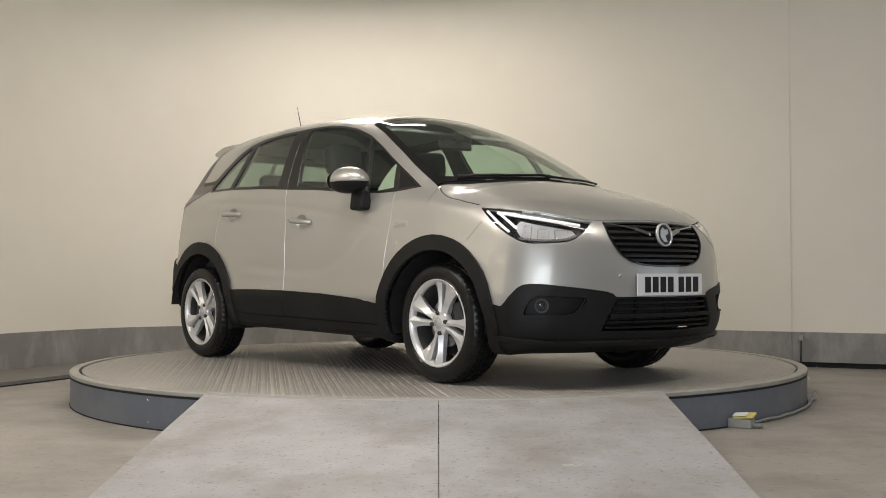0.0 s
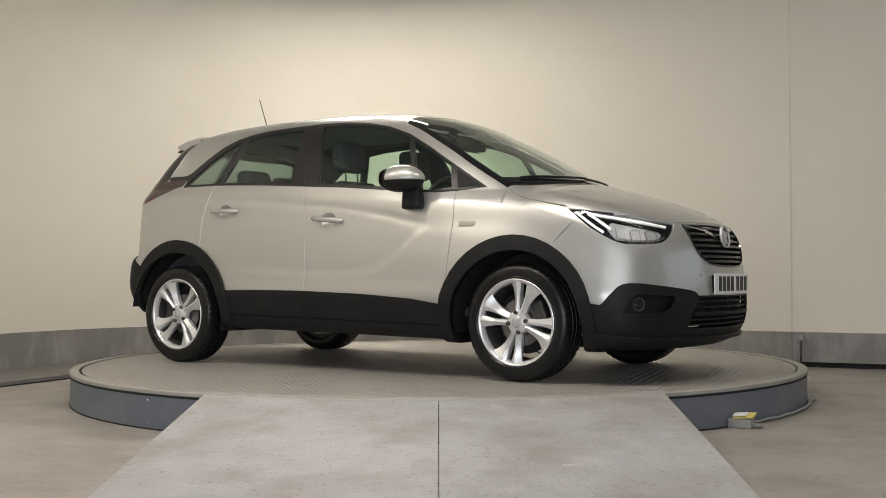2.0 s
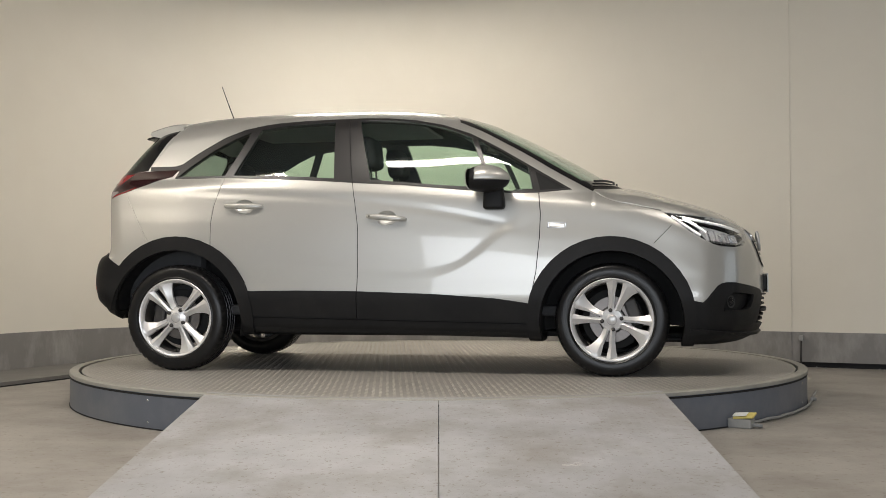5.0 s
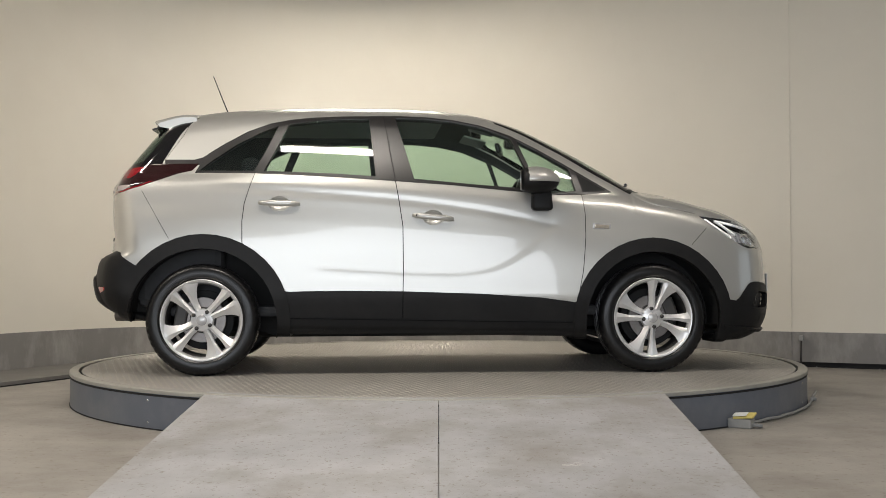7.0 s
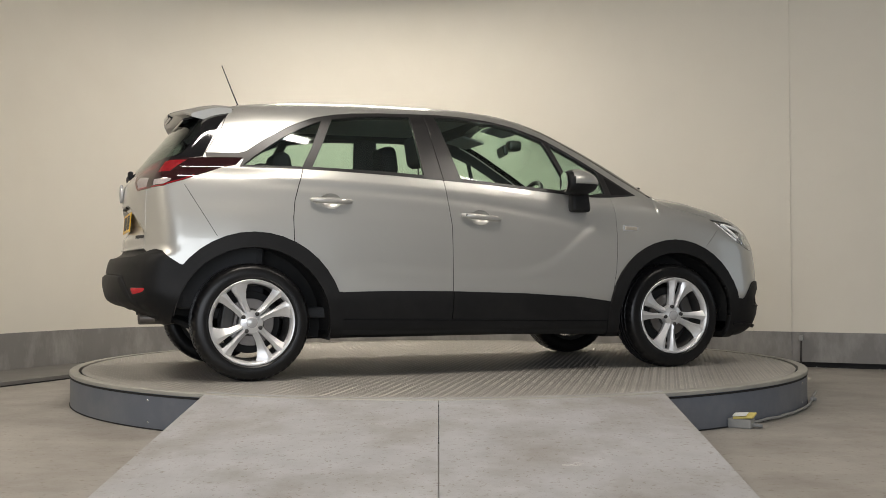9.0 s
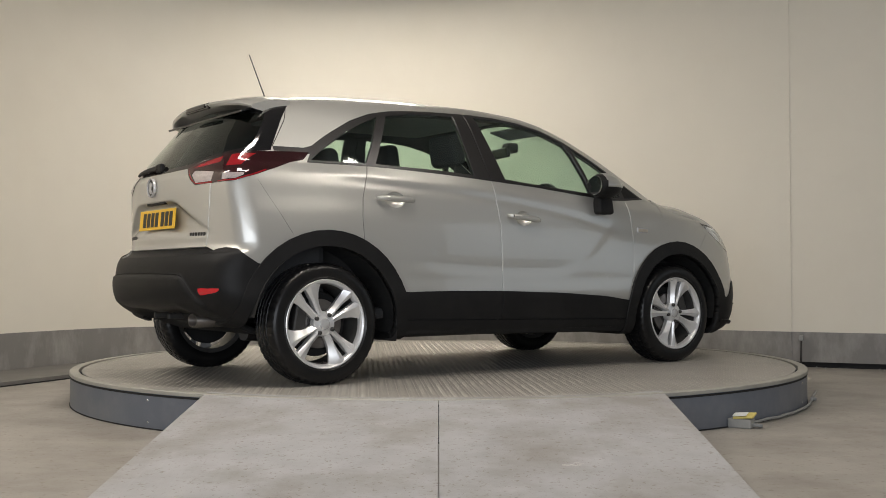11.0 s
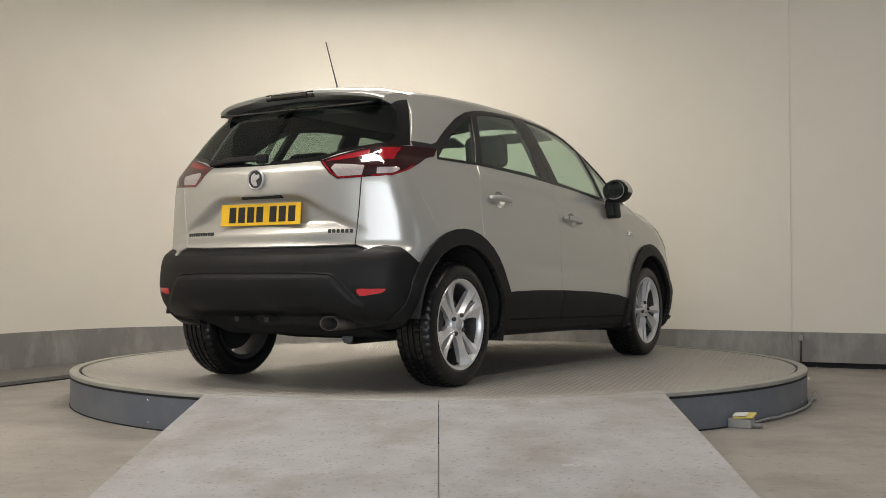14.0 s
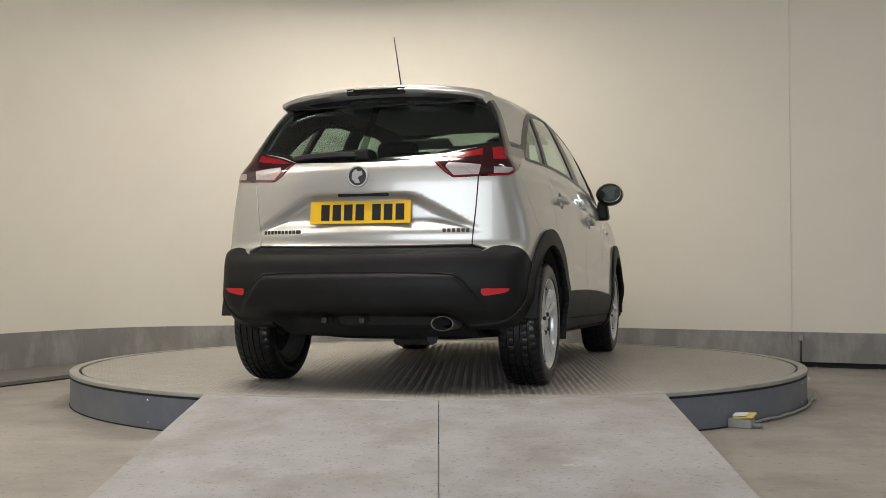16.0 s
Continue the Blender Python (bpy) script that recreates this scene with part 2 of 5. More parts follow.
def wall_sheet(path, z0, z1, thick, top_step=0.0):
    """A solid wall along a path; its face is the path, its thickness lies behind. z1 may follow the path."""
    n = len(path)
    v, f = [], []
    for i, p in enumerate(path):
        d = path[min(i + 1, n - 1)] - path[max(i - 1, 0)]
        d = d / np.hypot(*d)
        b = p + thick * np.array([-d[1], d[0]])
        h = z1(i / (n - 1)) if callable(z1) else z1
        lo = z0(i / (n - 1)) if callable(z0) else z0
        v += [(*p, lo), (*p, h), (*b, h), (*b, lo)]
    for i in range(n - 1):
        a, c = 4 * i, 4 * i + 4
        f += [(a + k, a + (k + 1) % 4, c + (k + 1) % 4, c + k) for k in range(4)]
    f += [(0, 1, 2, 3), (4 * n - 1, 4 * n - 2, 4 * n - 3, 4 * n - 4)]
    out = bmesh.new()
    out.from_mesh(mesh_of("tmp", v, f))
    bmesh.ops.recalc_face_normals(out, faces=out.faces)
    return out


def band_top(s):
    s = (s * 120 - 8) / 112
    return 0.32 - 0.03 * min(1, max(0, (s - 0.3) / 0.4))


def shifted(path, off):
    out = []
    for i, p in enumerate(path):
        d = path[min(i + 1, len(path) - 1)] - path[max(i - 1, 0)]
        d = d / np.hypot(*d)
        out.append(p + off * np.array([d[1], -d[0]]))
    return out


JOINT = 8 * 12
tagged(part("wall_cyclorama", wall_sheet(COVE[:JOINT + 1], band_top, CEIL_Z, 0.12), M_WALL, sharp=30),
       "smooth cream curved cyclorama wall", "wall", kind="structure")
tagged(part("wall_right", wall_sheet(shifted(COVE[JOINT:], -0.006), 0.29, CEIL_Z, 0.12), M_WALL, sharp=30),
       "cream painted wall panel beside the curved wall", "wall", kind="structure")
tagged(part("baseboard", wall_sheet(shifted(COVE[:JOINT + 1], 0.012), 0.03, band_top, 0.14), M_BAND, sharp=30),
       "scuffed grey painted skirting band of the curved wall", "skirting", kind="structure")
tagged(part("baseboard_right", wall_sheet(shifted(COVE[JOINT:], 0.006), 0.045, 0.29, 0.13), M_BAND, sharp=30),
       "grey painted skirting panel over a dark floor gap", "skirting", kind="structure")
tagged(part("trim_gap", wall_sheet(shifted(COVE, -0.03), 0.0, 0.05, 0.1), M_DARK), "dark gap under the wall panels", "trim", kind="structure")
# outer room
def pierced(lo, hi, a0, a1, z0, z1, along, at):
    """A wall from lo to hi with one opening through it."""
    b = None
    for p, q, u, v in ((lo, a0, 0, CEIL_Z), (a1, hi, 0, CEIL_Z), (a0, a1, z1, CEIL_Z), (a0, a1, 0, z0)):
        if v - u > 0.02:
            c, m = ((p + q) / 2, at, (u + v) / 2), (q - p, 0.2, v - u)
            b = box(*(m if along == "x" else (m[1], m[0], m[2])), c if along == "x" else (c[1], c[0], c[2]), bm=b)
    return b


# The right wall's opening is assumed, to hold the added side lamp
for name, b in (("wall_back", pierced(-8, 8, -4.9, 3.1, 0.05, 3.05, "x", -11.6)), ("wall_side_left", box(0.2, 18, CEIL_Z, (-7.6, -3, CEIL_Z / 2))),
                ("wall_side_right", pierced(-12, 6, -4.15, -0.65, 0.95, 2.55, "y", 7.6)), ("wall_north", box(16, 0.2, CEIL_Z, (0, 5.6, CEIL_Z / 2)))):
    tagged(part(name, b, M_ROOM), "plain grey painted room wall", "wall", kind="structure")
tagged(part("ceiling", box(16, 18, 0.1, (0, -3, CEIL_Z + 0.05)), M_CEIL), "plain grey studio ceiling", "ceiling", kind="structure")


def batten(c, rz, tilt):
    o = thing("ceiling_light", "twin tube batten light out of view under the ceiling", "ceiling light", "twin tube battens", at=pose(*c, tilt, 0, rz))
    part("housing", box(1.55, 0.2, 0.07, (0, 0, 0.0), 0.01), M_WHITE, o)
    for y in (-0.055, 0.055):
        part("tube", lathe([(0.0, -0.72), (0.013, -0.72), (0.013, 0.72), (0.0, 0.72)], 12, "x", m=Matrix.Translation((0, y, -0.05))), M_TUBE, o, smooth=True)
    part("hanger", box(0.02, 0.02, CEIL_Z - c[2], (0, 0, (CEIL_Z - c[2]) / 2)), M_WHITE, o)
    return o


for c, rz, tilt, power, colour in BATTENS:
    batten(c, rz, tilt)

# ---- the turntable ----
R_OUT, R_DISC = 2.332, 2.262
stand = thing("turntable", "round blue-grey steel turntable skirt with pale rim", "turntable")
part("skirt", lathe([(R_OUT - 0.06, 0.0), (R_OUT - 0.004, 0.0), (R_OUT - 0.004, DECK_Z - 0.022), (R_OUT - 0.06, DECK_Z - 0.022)], 180), M_RIM, stand, sharp=30)
part("rim", lathe([(R_DISC + 0.015, DECK_Z - 0.03), (R_DISC + 0.015, DECK_Z), (R_OUT - 0.004, DECK_Z), (R_OUT, DECK_Z - 0.004),
                   (R_OUT, DECK_Z - 0.02), (R_OUT - 0.02, DECK_Z - 0.024)], 180), M_RIMTOP, stand, "pale worn metal rim", sharp=30)
# Near-black ring added below the rim in place of its shade
part("rim_shadow", lathe([(R_OUT - 0.02, DECK_Z - 0.034), (R_OUT - 0.0025, DECK_Z - 0.034), (R_OUT - 0.0025, DECK_Z - 0.0235), (R_OUT - 0.02, DECK_Z - 0.0235)], 180), M_DARK, stand, "dark ring standing in for the shade under the rim")
part("foot_seal", lathe([(R_OUT - 0.02, 0.0), (R_OUT - 0.001, 0.0), (R_OUT - 0.001, 0.007), (R_OUT - 0.02, 0.007)], 180), M_DARK, stand)
for a in (-180, -129, -27, 24, 75, 126):
    for z in (0.035, 0.145):
        part("screw", lathe([(0.0, 0.003), (0.004, 0.0025), (0.006, 0.0)], 10, "x", m=pose(0, 0, z, 0, 0, a) @ Matrix.Translation((R_OUT - 0.004, 0, 0))), M_CHROME, stand, smooth=True)
part("drum", lathe([(0.0, 0.02), (R_DISC - 0.2, 0.02), (R_DISC - 0.2, 0.12), (0.0, 0.12)], 48), M_DARK, stand)

disc = thing("turntable_disc", "worn grey tread plate turntable disc under the car", "turntable disc", at=pose(0, 0, DECK_Z))
part("plate", lathe([(0.0, -0.03), (R_DISC - 0.004, -0.03), (R_DISC, -0.006), (R_DISC - 0.004, -0.003), (0.0, -0.003)], 160), M_DECK, disc, sharp=30)


def tread():
    """Small raised bars, in pairs of crossing rows; the plate sheets lie in different directions."""
    pitch, half, wide, high = 0.034, 0.0125, 0.0046, 0.0018
    k = int(R_DISC * 1.42 / pitch) + 1
    gx, gy = np.meshgrid(np.arange(-k, k + 1), np.arange(-k, k + 1))
    x, y = gx.ravel() * pitch, gy.ravel() * pitch
    turn = np.where((gx.ravel() + gy.ravel()) % 2 == 0, radians(45), radians(-45))
    xs, ys, ts = [], [], []
    for lay, lo, hi in ((14, -3.0, -0.75), (59, -0.75, 0.55), (14, 0.55, 3.0)):
        a = radians(lay)
        u, w = x * math.cos(a) - y * math.sin(a), x * math.sin(a) + y * math.cos(a)
        keep = (np.hypot(u, w) < R_DISC - 0.03) & (w > lo + 0.015) & (w < hi - 0.015)
        xs.append(u[keep]), ys.append(w[keep]), ts.append(turn[keep] + a)
    x, y, turn = np.concatenate(xs), np.concatenate(ys), np.concatenate(ts)
    c, s = np.cos(turn), np.sin(turn)
    base = [(-half, 0, 0), (0, -wide, 0), (half, 0, 0), (0, wide, 0), (-half * 0.55, 0, high), (half * 0.55, 0, high)]
    v = np.stack([np.stack([x + bx * c - by * s, y + bx * s + by * c, np.full_like(x, bz - 0.003)], 1) for bx, by, bz in base], 1)
    f = np.array([(0, 1, 4), (1, 5, 4), (1, 2, 5), (2, 3, 5), (3, 4, 5), (3, 0, 4)])
    faces = (f[None] + 6 * np.arange(len(x))[:, None, None]).reshape(-1, 3)
    me = bpy.data.meshes.new("tread")
    me.from_pydata(v.reshape(-1, 3).tolist(), [], faces.tolist())
    return me


tagged(part("tread", tread(), M_BARS, disc), kind="stuff")

# the ramp: ruled from the rim's curve down to the floor
def ramp_plate(x0, x1, material, parent, flare=1.0):
    v, f, n = [], [], 24
    for i in range(n + 1):
        x = x0 + (x1 - x0) * i / n
        y = -math.sqrt((R_DISC + 0.008) ** 2 - x * x)
        e = -3.72
        xe = x * flare
        v += [(x, y, DECK_Z + 0.003), (x, y - 0.02, DECK_Z + 0.001), (xe, e, 0.006), (xe, e, 0.0), (x, y - 0.02, DECK_Z - 0.03)]
    for i in range(n):
        a = 5 * i
        f += [(a + k, a + (k + 1) % 5, a + 5 + (k + 1) % 5, a + 5 + k) for k in range(5)]
    f += [(0, 1, 2, 3, 4), (5 * n + 4, 5 * n + 3, 5 * n + 2, 5 * n + 1, 5 * n)]
    b = bmesh.new()
    b.from_mesh(mesh_of("tmp", v, f))
    bmesh.ops.recalc_face_normals(b, faces=b.faces)
    return part("ramp_plate", b, material, parent)


ramp = thing("ramp", "grey painted access ramp leading up to the turntable", "ramp")
ramp_plate(-1.132, -0.0035, M_RAMP, ramp, 1.06)
ramp_plate(-0.0005, 1.085, M_RAMP, ramp)


def scuff(points, width, z_of):
    """A thin scrape of pale paint on the ramp."""
    b, rows = bmesh.new(), []
    for i, (x, y) in enumerate(points):
        w = width * (0.5 + 0.5 * random.random())
        rows.append([b.verts.new((x, y - w, z_of(x, y - w))), b.verts.new((x, y + w, z_of(x, y + w)))])
    for p, q in zip(rows, rows[1:]):
        b.faces.new((p[0], q[0], q[1], p[1]))
    return b


def on_ramp(x, y):
    top = -math.sqrt((R_DISC + 0.008) ** 2 - x * x) - 0.02
    return 0.006 + (DECK_Z + 0.001 - 0.006) * (y + 3.72) / (top + 3.72) + 0.0008


random.seed(9)
M_SCUFF = mat("pale scrape", (0.62, 0.61, 0.58), 0.6, spread=0.2, scale=60)
for pts, w in (([(0.455 + 0.012 * k, -3.29 + 0.006 * random.random()) for k in range(7)], 0.006), ([(0.50 + 0.010 * k, -3.265 + 0.006 * random.random()) for k in range(5)], 0.004),
               ([(-0.30 + 0.014 * k, -2.72 + 0.004 * random.random()) for k in range(6)], 0.003), ([(0.27 + 0.010 * math.sin(k / 5), -2.35 - 0.06 * k) for k in range(20)], 0.002)):
    part("scrape", scuff(pts, w, on_ramp), M_SCUFF, ramp)

# ---- the car's body surface ----
def curve(*pts):
    """A smooth function through (a, b) pairs, with no overshoot."""
    xs, ys = np.array(pts, float).T
    d = np.diff(ys) / np.diff(xs)
    m = np.zeros_like(xs)
    m[1:-1] = np.where(d[:-1] * d[1:] > 0, 2 * d[:-1] * d[1:] / np.where(np.abs(d[:-1] + d[1:]) > 1e-9, d[:-1] + d[1:], 1), 0)
    m[0], m[-1] = d[0], d[-1]

    def at(v):
        v = np.clip(v, xs[0], xs[-1])
        i = np.clip(np.searchsorted(xs, v) - 1, 0, len(xs) - 2)
        h = xs[i + 1] - xs[i]
        t = (v - xs[i]) / h
        return ((2 * t ** 3 - 3 * t ** 2 + 1) * ys[i] + (t ** 3 - 2 * t ** 2 + t) * h * m[i] + (3 * t ** 2 - 2 * t ** 3) * ys[i + 1]
                + (t ** 3 - t ** 2) * h * m[i + 1])
    return at


ROOF = curve((-2.1, 1.36), (-1.75, 1.475), (-1.63, 1.508), (-1.4, 1.566), (-1.2, 1.595), (-0.88, 1.614), (-0.535, 1.622), (-0.18, 1.620), (0.17, 1.600),
             (0.346, 1.572), (0.524, 1.523), (0.70, 1.446), (0.88, 1.357), (1.06, 1.258), (1.22, 1.165), (1.31, 1.118), (1.37, 1.100), (1.45, 1.086),
             (1.6, 1.043), (1.79, 0.985), (1.97, 0.913), (2.06, 0.867), (2.12, 0.815), (2.3, 0.60))
CROWN = curve((-2, 0.19), (-1.2, 0.20), (0.2, 0.21), (0.6, 0.23), (1.2, 0.23), (1.4, 0.16), (1.9, 0.12), (2.1, 0.11))
NOSE = curve((0.1, 1.98), (0.18, 2.07), (0.25, 2.15), (0.33, 2.183), (0.42, 2.19), (0.5, 2.187), (0.6, 2.18), (0.7, 2.165), (0.8, 2.135), (0.86, 2.10), (0.95, 2.0))
TAIL = curve((0.2, -1.60), (0.25, -1.70), (0.30, -1.82), (0.36, -1.93), (0.434, -1.995), (0.53, -2.015), (0.62, -2.005), (0.675, -1.98), (0.705, -1.935),
             (0.74, -1.922), (0.85, -1.922), (1.0, -1.925), (1.08, -1.918), (1.14, -1.885), (1.25, -1.80), (1.35, -1.715), (1.45, -1.63), (1.6, -1.50))
BELT = curve((-2.0, 1.155), (-1.34, 1.16), (-1.0, 1.155), (-0.69, 1.143), (-0.2, 1.112), (0.3, 1.075), (0.64, 1.05), (1.0, 1.04), (1.2, 1.03), (1.4, 0.985),
             (1.6, 0.92), (1.9, 0.80), (2.1, 0.72))
BELT_W = curve((-2.0, 0.66), (-1.66, 0.69), (-1.34, 0.715), (-1.0, 0.755), (-0.6, 0.785), (-0.2, 0.80), (0.3, 0.80), (0.7, 0.785), (1.08, 0.752), (1.3, 0.755),
               (1.6, 0.762), (1.9, 0.72), (2.1, 0.66))
SIDE_W = curve((-2.0, 0.755), (-1.8, 0.785), (-1.6, 0.812), (-1.3, 0.835), (-1.0, 0.838), (-0.5, 0.846), (0, 0.852), (0.5, 0.858), (1.0, 0.862), (1.3, 0.862),
               (1.6, 0.846), (1.8, 0.822), (2.0, 0.79), (2.2, 0.75))
SHOULDER = curve((0, 0), (0.03, 0.20), (0.06, 0.36), (0.10, 0.47), (0.18, 0.62), (0.28, 0.82), (0.4, 0.96), (0.5, 1.0), (2, 1.0))
TUCK = curve((0.1, -0.085), (0.2, -0.05), (0.27, -0.028), (0.36, -0.008), (0.46, 0.006), (0.56, 0.0), (0.7, 0.0), (2, 0.0))
FLOOR = curve((-2.1, 0.345), (-1.85, 0.335), (-1.7, 0.30), (-1.5, 0.25), (-1.0, 0.235), (0, 0.222), (1.0, 0.205), (1.6, 0.185), (2.2, 0.175))
BLADE = curve((-0.85, 0.585), (-0.52, 0.565), (-0.16, 0.545), (0.12, 0.54), (0.28, 0.548), (0.40, 0.58), (0.51, 0.639), (0.65, 0.753), (0.80, 0.86))
CREASE = curve((-1.5, 1.115), (-1.33, 1.108), (-1.0, 1.087), (-0.69, 1.067), (-0.2, 1.028), (0.29, 0.966), (0.62, 0.901), (0.85, 0.845))


def smax(a, b, k):
    h = np.maximum(k - np.abs(a - b), 0) / k
    return np.maximum(a, b) + h * h * k / 4


def ease(t):
    t = np.clip(t, 0, 1)
    return t * t * (3 - 2 * t)


def half_width(x, z):
    zb, wb = BELT(x), BELT_W(x)
    s = zb - z
    low = wb + (SIDE_W(x) - wb) * SHOULDER(np.maximum(s, 0)) + TUCK(z)
    up = np.maximum(-s, 0)
    # the pressed blade low on the doors, and the crease under the windows
    over = z - BLADE(x)
    dent = 0.008 * ease(over / 0.075) * np.exp(-np.maximum(over, 0) / 0.16) * np.clip((x + 0.85) / 0.25, 0, 1) * np.clip((0.80 - x) / 0.1, 0, 1)
    fold = z - CREASE(x)
    dent = dent + 0.0035 * np.exp(-((fold + 0.024) / 0.024) ** 2) * np.clip((x + 1.4) / 0.4, 0, 1) * np.clip((0.85 - x) / 0.3, 0, 1)
    low = low - 0.10 * ease((-1.58 - x) / 0.30) * ease((0.50 - z) / 0.24)
    return np.where(s > 0, low - dent, wb - 0.36 * up - 0.22 * up * up)


def body(x, y, z):
    """Signed distance, roughly, to the closed body; y counts from the middle."""
    a = np.abs(y)
    side = (a - half_width(x, z)) * np.where(z > BELT(x), 0.92, 0.99)
    roof = (z - ROOF(x) + CROWN(x) * a * a) * np.where((x > 0.4) & (x < 1.35), 0.87, 0.97)
    nose = (x - NOSE(z) + 0.36 * a * a + 0.12 * a ** 4) * 0.9
    tail = (TAIL(z) - x + 0.20 * a * a + 0.16 * a ** 4) * np.where(z > 1.1, 0.8, 0.95)
    # the hollow for the rear plate
    tail = tail + 0.038 * ease((0.974 - z) / 0.032) * ease((z - 0.765) / 0.085) * ease((0.30 + (0.962 - z) * 1.84 - a) / 0.115)
    # the proud middle of the rear bumper
    tail = tail - 0.016 * ease((0.578 - z) / 0.022) * ease((z - 0.36) / 0.08) * ease((0.50 + (0.578 - z) * 0.9 - a) / 0.04)
    k = np.where(x > 1.2, 0.07, 0.10)
    d = smax(side, roof, k)
    d = smax(d, nose, 0.10)
    d = smax(d, tail, 0.07)
    return smax(d, FLOOR(x) + 0.055 * ease((-1.55 - x) / 0.15) * ease((0.56 - a) / 0.16) - z, 0.06)


def slope(x, y, z, e=0.002):
    g = np.stack([body(x + e, y, z) - body(x - e, y, z), body(x, y + e, z) - body(x, y - e, z), body(x, y, z + e) - body(x, y, z - e)], 1) / (2 * e)
    return g


def settle(p, rounds=5):
    """Moves points onto the surface and gives its normals there."""
    for _ in range(rounds):
        g = slope(*p.T)
        p = p - (body(*p.T) / np.maximum((g * g).sum(1), 0.05))[:, None] * g
    g = slope(*p.T, e=0.006)
    return p, g / np.linalg.norm(g, axis=1)[:, None]


def shell(h=0.0145):
    """The right half of the body as triangles: points, normals, faces (dual of a grid of cells)."""
    xs, ys, zs = np.arange(-2.14, 2.32, h), np.arange(-0.96, 0.035, h), np.arange(0.10, 1.72, h)
    f = body(xs[:, None, None], ys[None, :, None], zs[None, None, :])
    neg = f < 0
    n = neg[:-1, :-1, :-1].astype(int)
    for i, j, k in ((1, 0, 0), (0, 1, 0), (0, 0, 1), (1, 1, 0), (1, 0, 1), (0, 1, 1), (1, 1, 1)):
        n = n + neg[i:neg.shape[0] - 1 + i, j:neg.shape[1] - 1 + j, k:neg.shape[2] - 1 + k]
    active = (n > 0) & (n < 8)
    idx = np.full(active.shape, -1)
    c = np.argwhere(active)
    idx[tuple(c.T)] = np.arange(len(c))
    p = np.stack([xs[c[:, 0]], ys[c[:, 1]], zs[c[:, 2]]], 1) + h / 2
    p, nrm = settle(p)
    quads = []
    for ax in range(3):
        a = [slice(None)] * 3
        b = [slice(None)] * 3
        a[ax], b[ax] = slice(0, -1), slice(1, None)
        cross = np.argwhere(neg[tuple(a)] != neg[tuple(b)])
        u, v = (ax + 1) % 3, (ax + 2) % 3
        ok = (cross[:, u] > 0) & (cross[:, v] > 0) & (cross[:, u] < active.shape[u]) & (cross[:, v] < active.shape[v])
        cross = cross[ok]
        q = []
        for du, dv in ((0, 0), (1, 0), (1, 1), (0, 1)):
            e = cross.copy()
            e[:, u] -= du
            e[:, v] -= dv
            q.append(idx[tuple(e.T)])
        q = np.stack(q, 1)
        flip = neg[tuple(cross.T)]
        q[~flip] = q[~flip][:, ::-1]
        quads.append(q[(q >= 0).all(1)])
    q = np.concatenate(quads)
    t = np.concatenate([q[:, [0, 1, 2]], q[:, [0, 2, 3]]])
    # faces point outwards
    fn = np.cross(p[t[:, 1]] - p[t[:, 0]], p[t[:, 2]] - p[t[:, 0]])
    bad = (fn * nrm[t[:, 0]]).sum(1) < 0
    t[bad] = t[bad][:, ::-1]
    return p, nrm, t

# ---- cutting the body into panels ----
K_ANG = 0.0145


def proj(kind, p):
    """Flat coordinates of surface points: S from the side, T from above, N round the nose, R round the tail."""
    x, y, z = p[:, 0], p[:, 1], p[:, 2]
    if kind == "S":
        return np.stack([x, z], 1)
    if kind == "T":
        return np.stack([x, y], 1)
    if kind == "N":
        return np.stack([np.degrees(np.arctan2(-y, x - 1.3)) * K_ANG, z], 1)
    return np.stack([np.degrees(np.arctan2(-y, -(x + 1.0))) * K_ANG, z], 1)


def ang(*pts):
    return [(a * K_ANG, z) for a, z in pts]


def inside(poly, q):
    px, py = np.array(poly).T
    hit = np.zeros(len(q), bool)
    j = len(px) - 1
    for i in range(len(px)):
        c = (py[i] > q[:, 1]) != (py[j] > q[:, 1])
        dy = py[j] - py[i] if py[j] != py[i] else 1e-12
        hit ^= c & (q[:, 0] < (px[j] - px[i]) * (q[:, 1] - py[i]) / dy + px[i])
        j = i
    return hit


def ribbon(line, half):
    """The outline of a thin strip along a line."""
    p = [np.array(q, float) for q in line]
    left, right = [], []
    for i, q in enumerate(p):
        d = p[min(i + 1, len(p) - 1)] - p[max(i - 1, 0)]
        d = d / np.hypot(*d)
        n = np.array([-d[1], d[0]]) * half
        left.append(tuple(q + n)), right.append(tuple(q - n))
    return left + right[::-1]


def ring(cx, cz, r, n=40):
    return [(cx + r * math.cos(2 * math.pi * i / n), cz + r * math.sin(2 * math.pi * i / n)) for i in range(n)]


def smooth(poly, per=4):
    """A closed outline, rounded."""
    p = [np.array(q, float) for q in poly]
    n, out = len(p), []
    for i in range(n):
        a, b, c, d = p[i - 1], p[i], p[(i + 1) % n], p[(i + 2) % n]
        for k in range(per):
            t = k / per
            out.append(tuple(0.5 * (2 * b + (c - a) * t + (2 * a - 5 * b + 4 * c - d) * t * t + (3 * b - a - 3 * c + d) * t ** 3)))
    return out


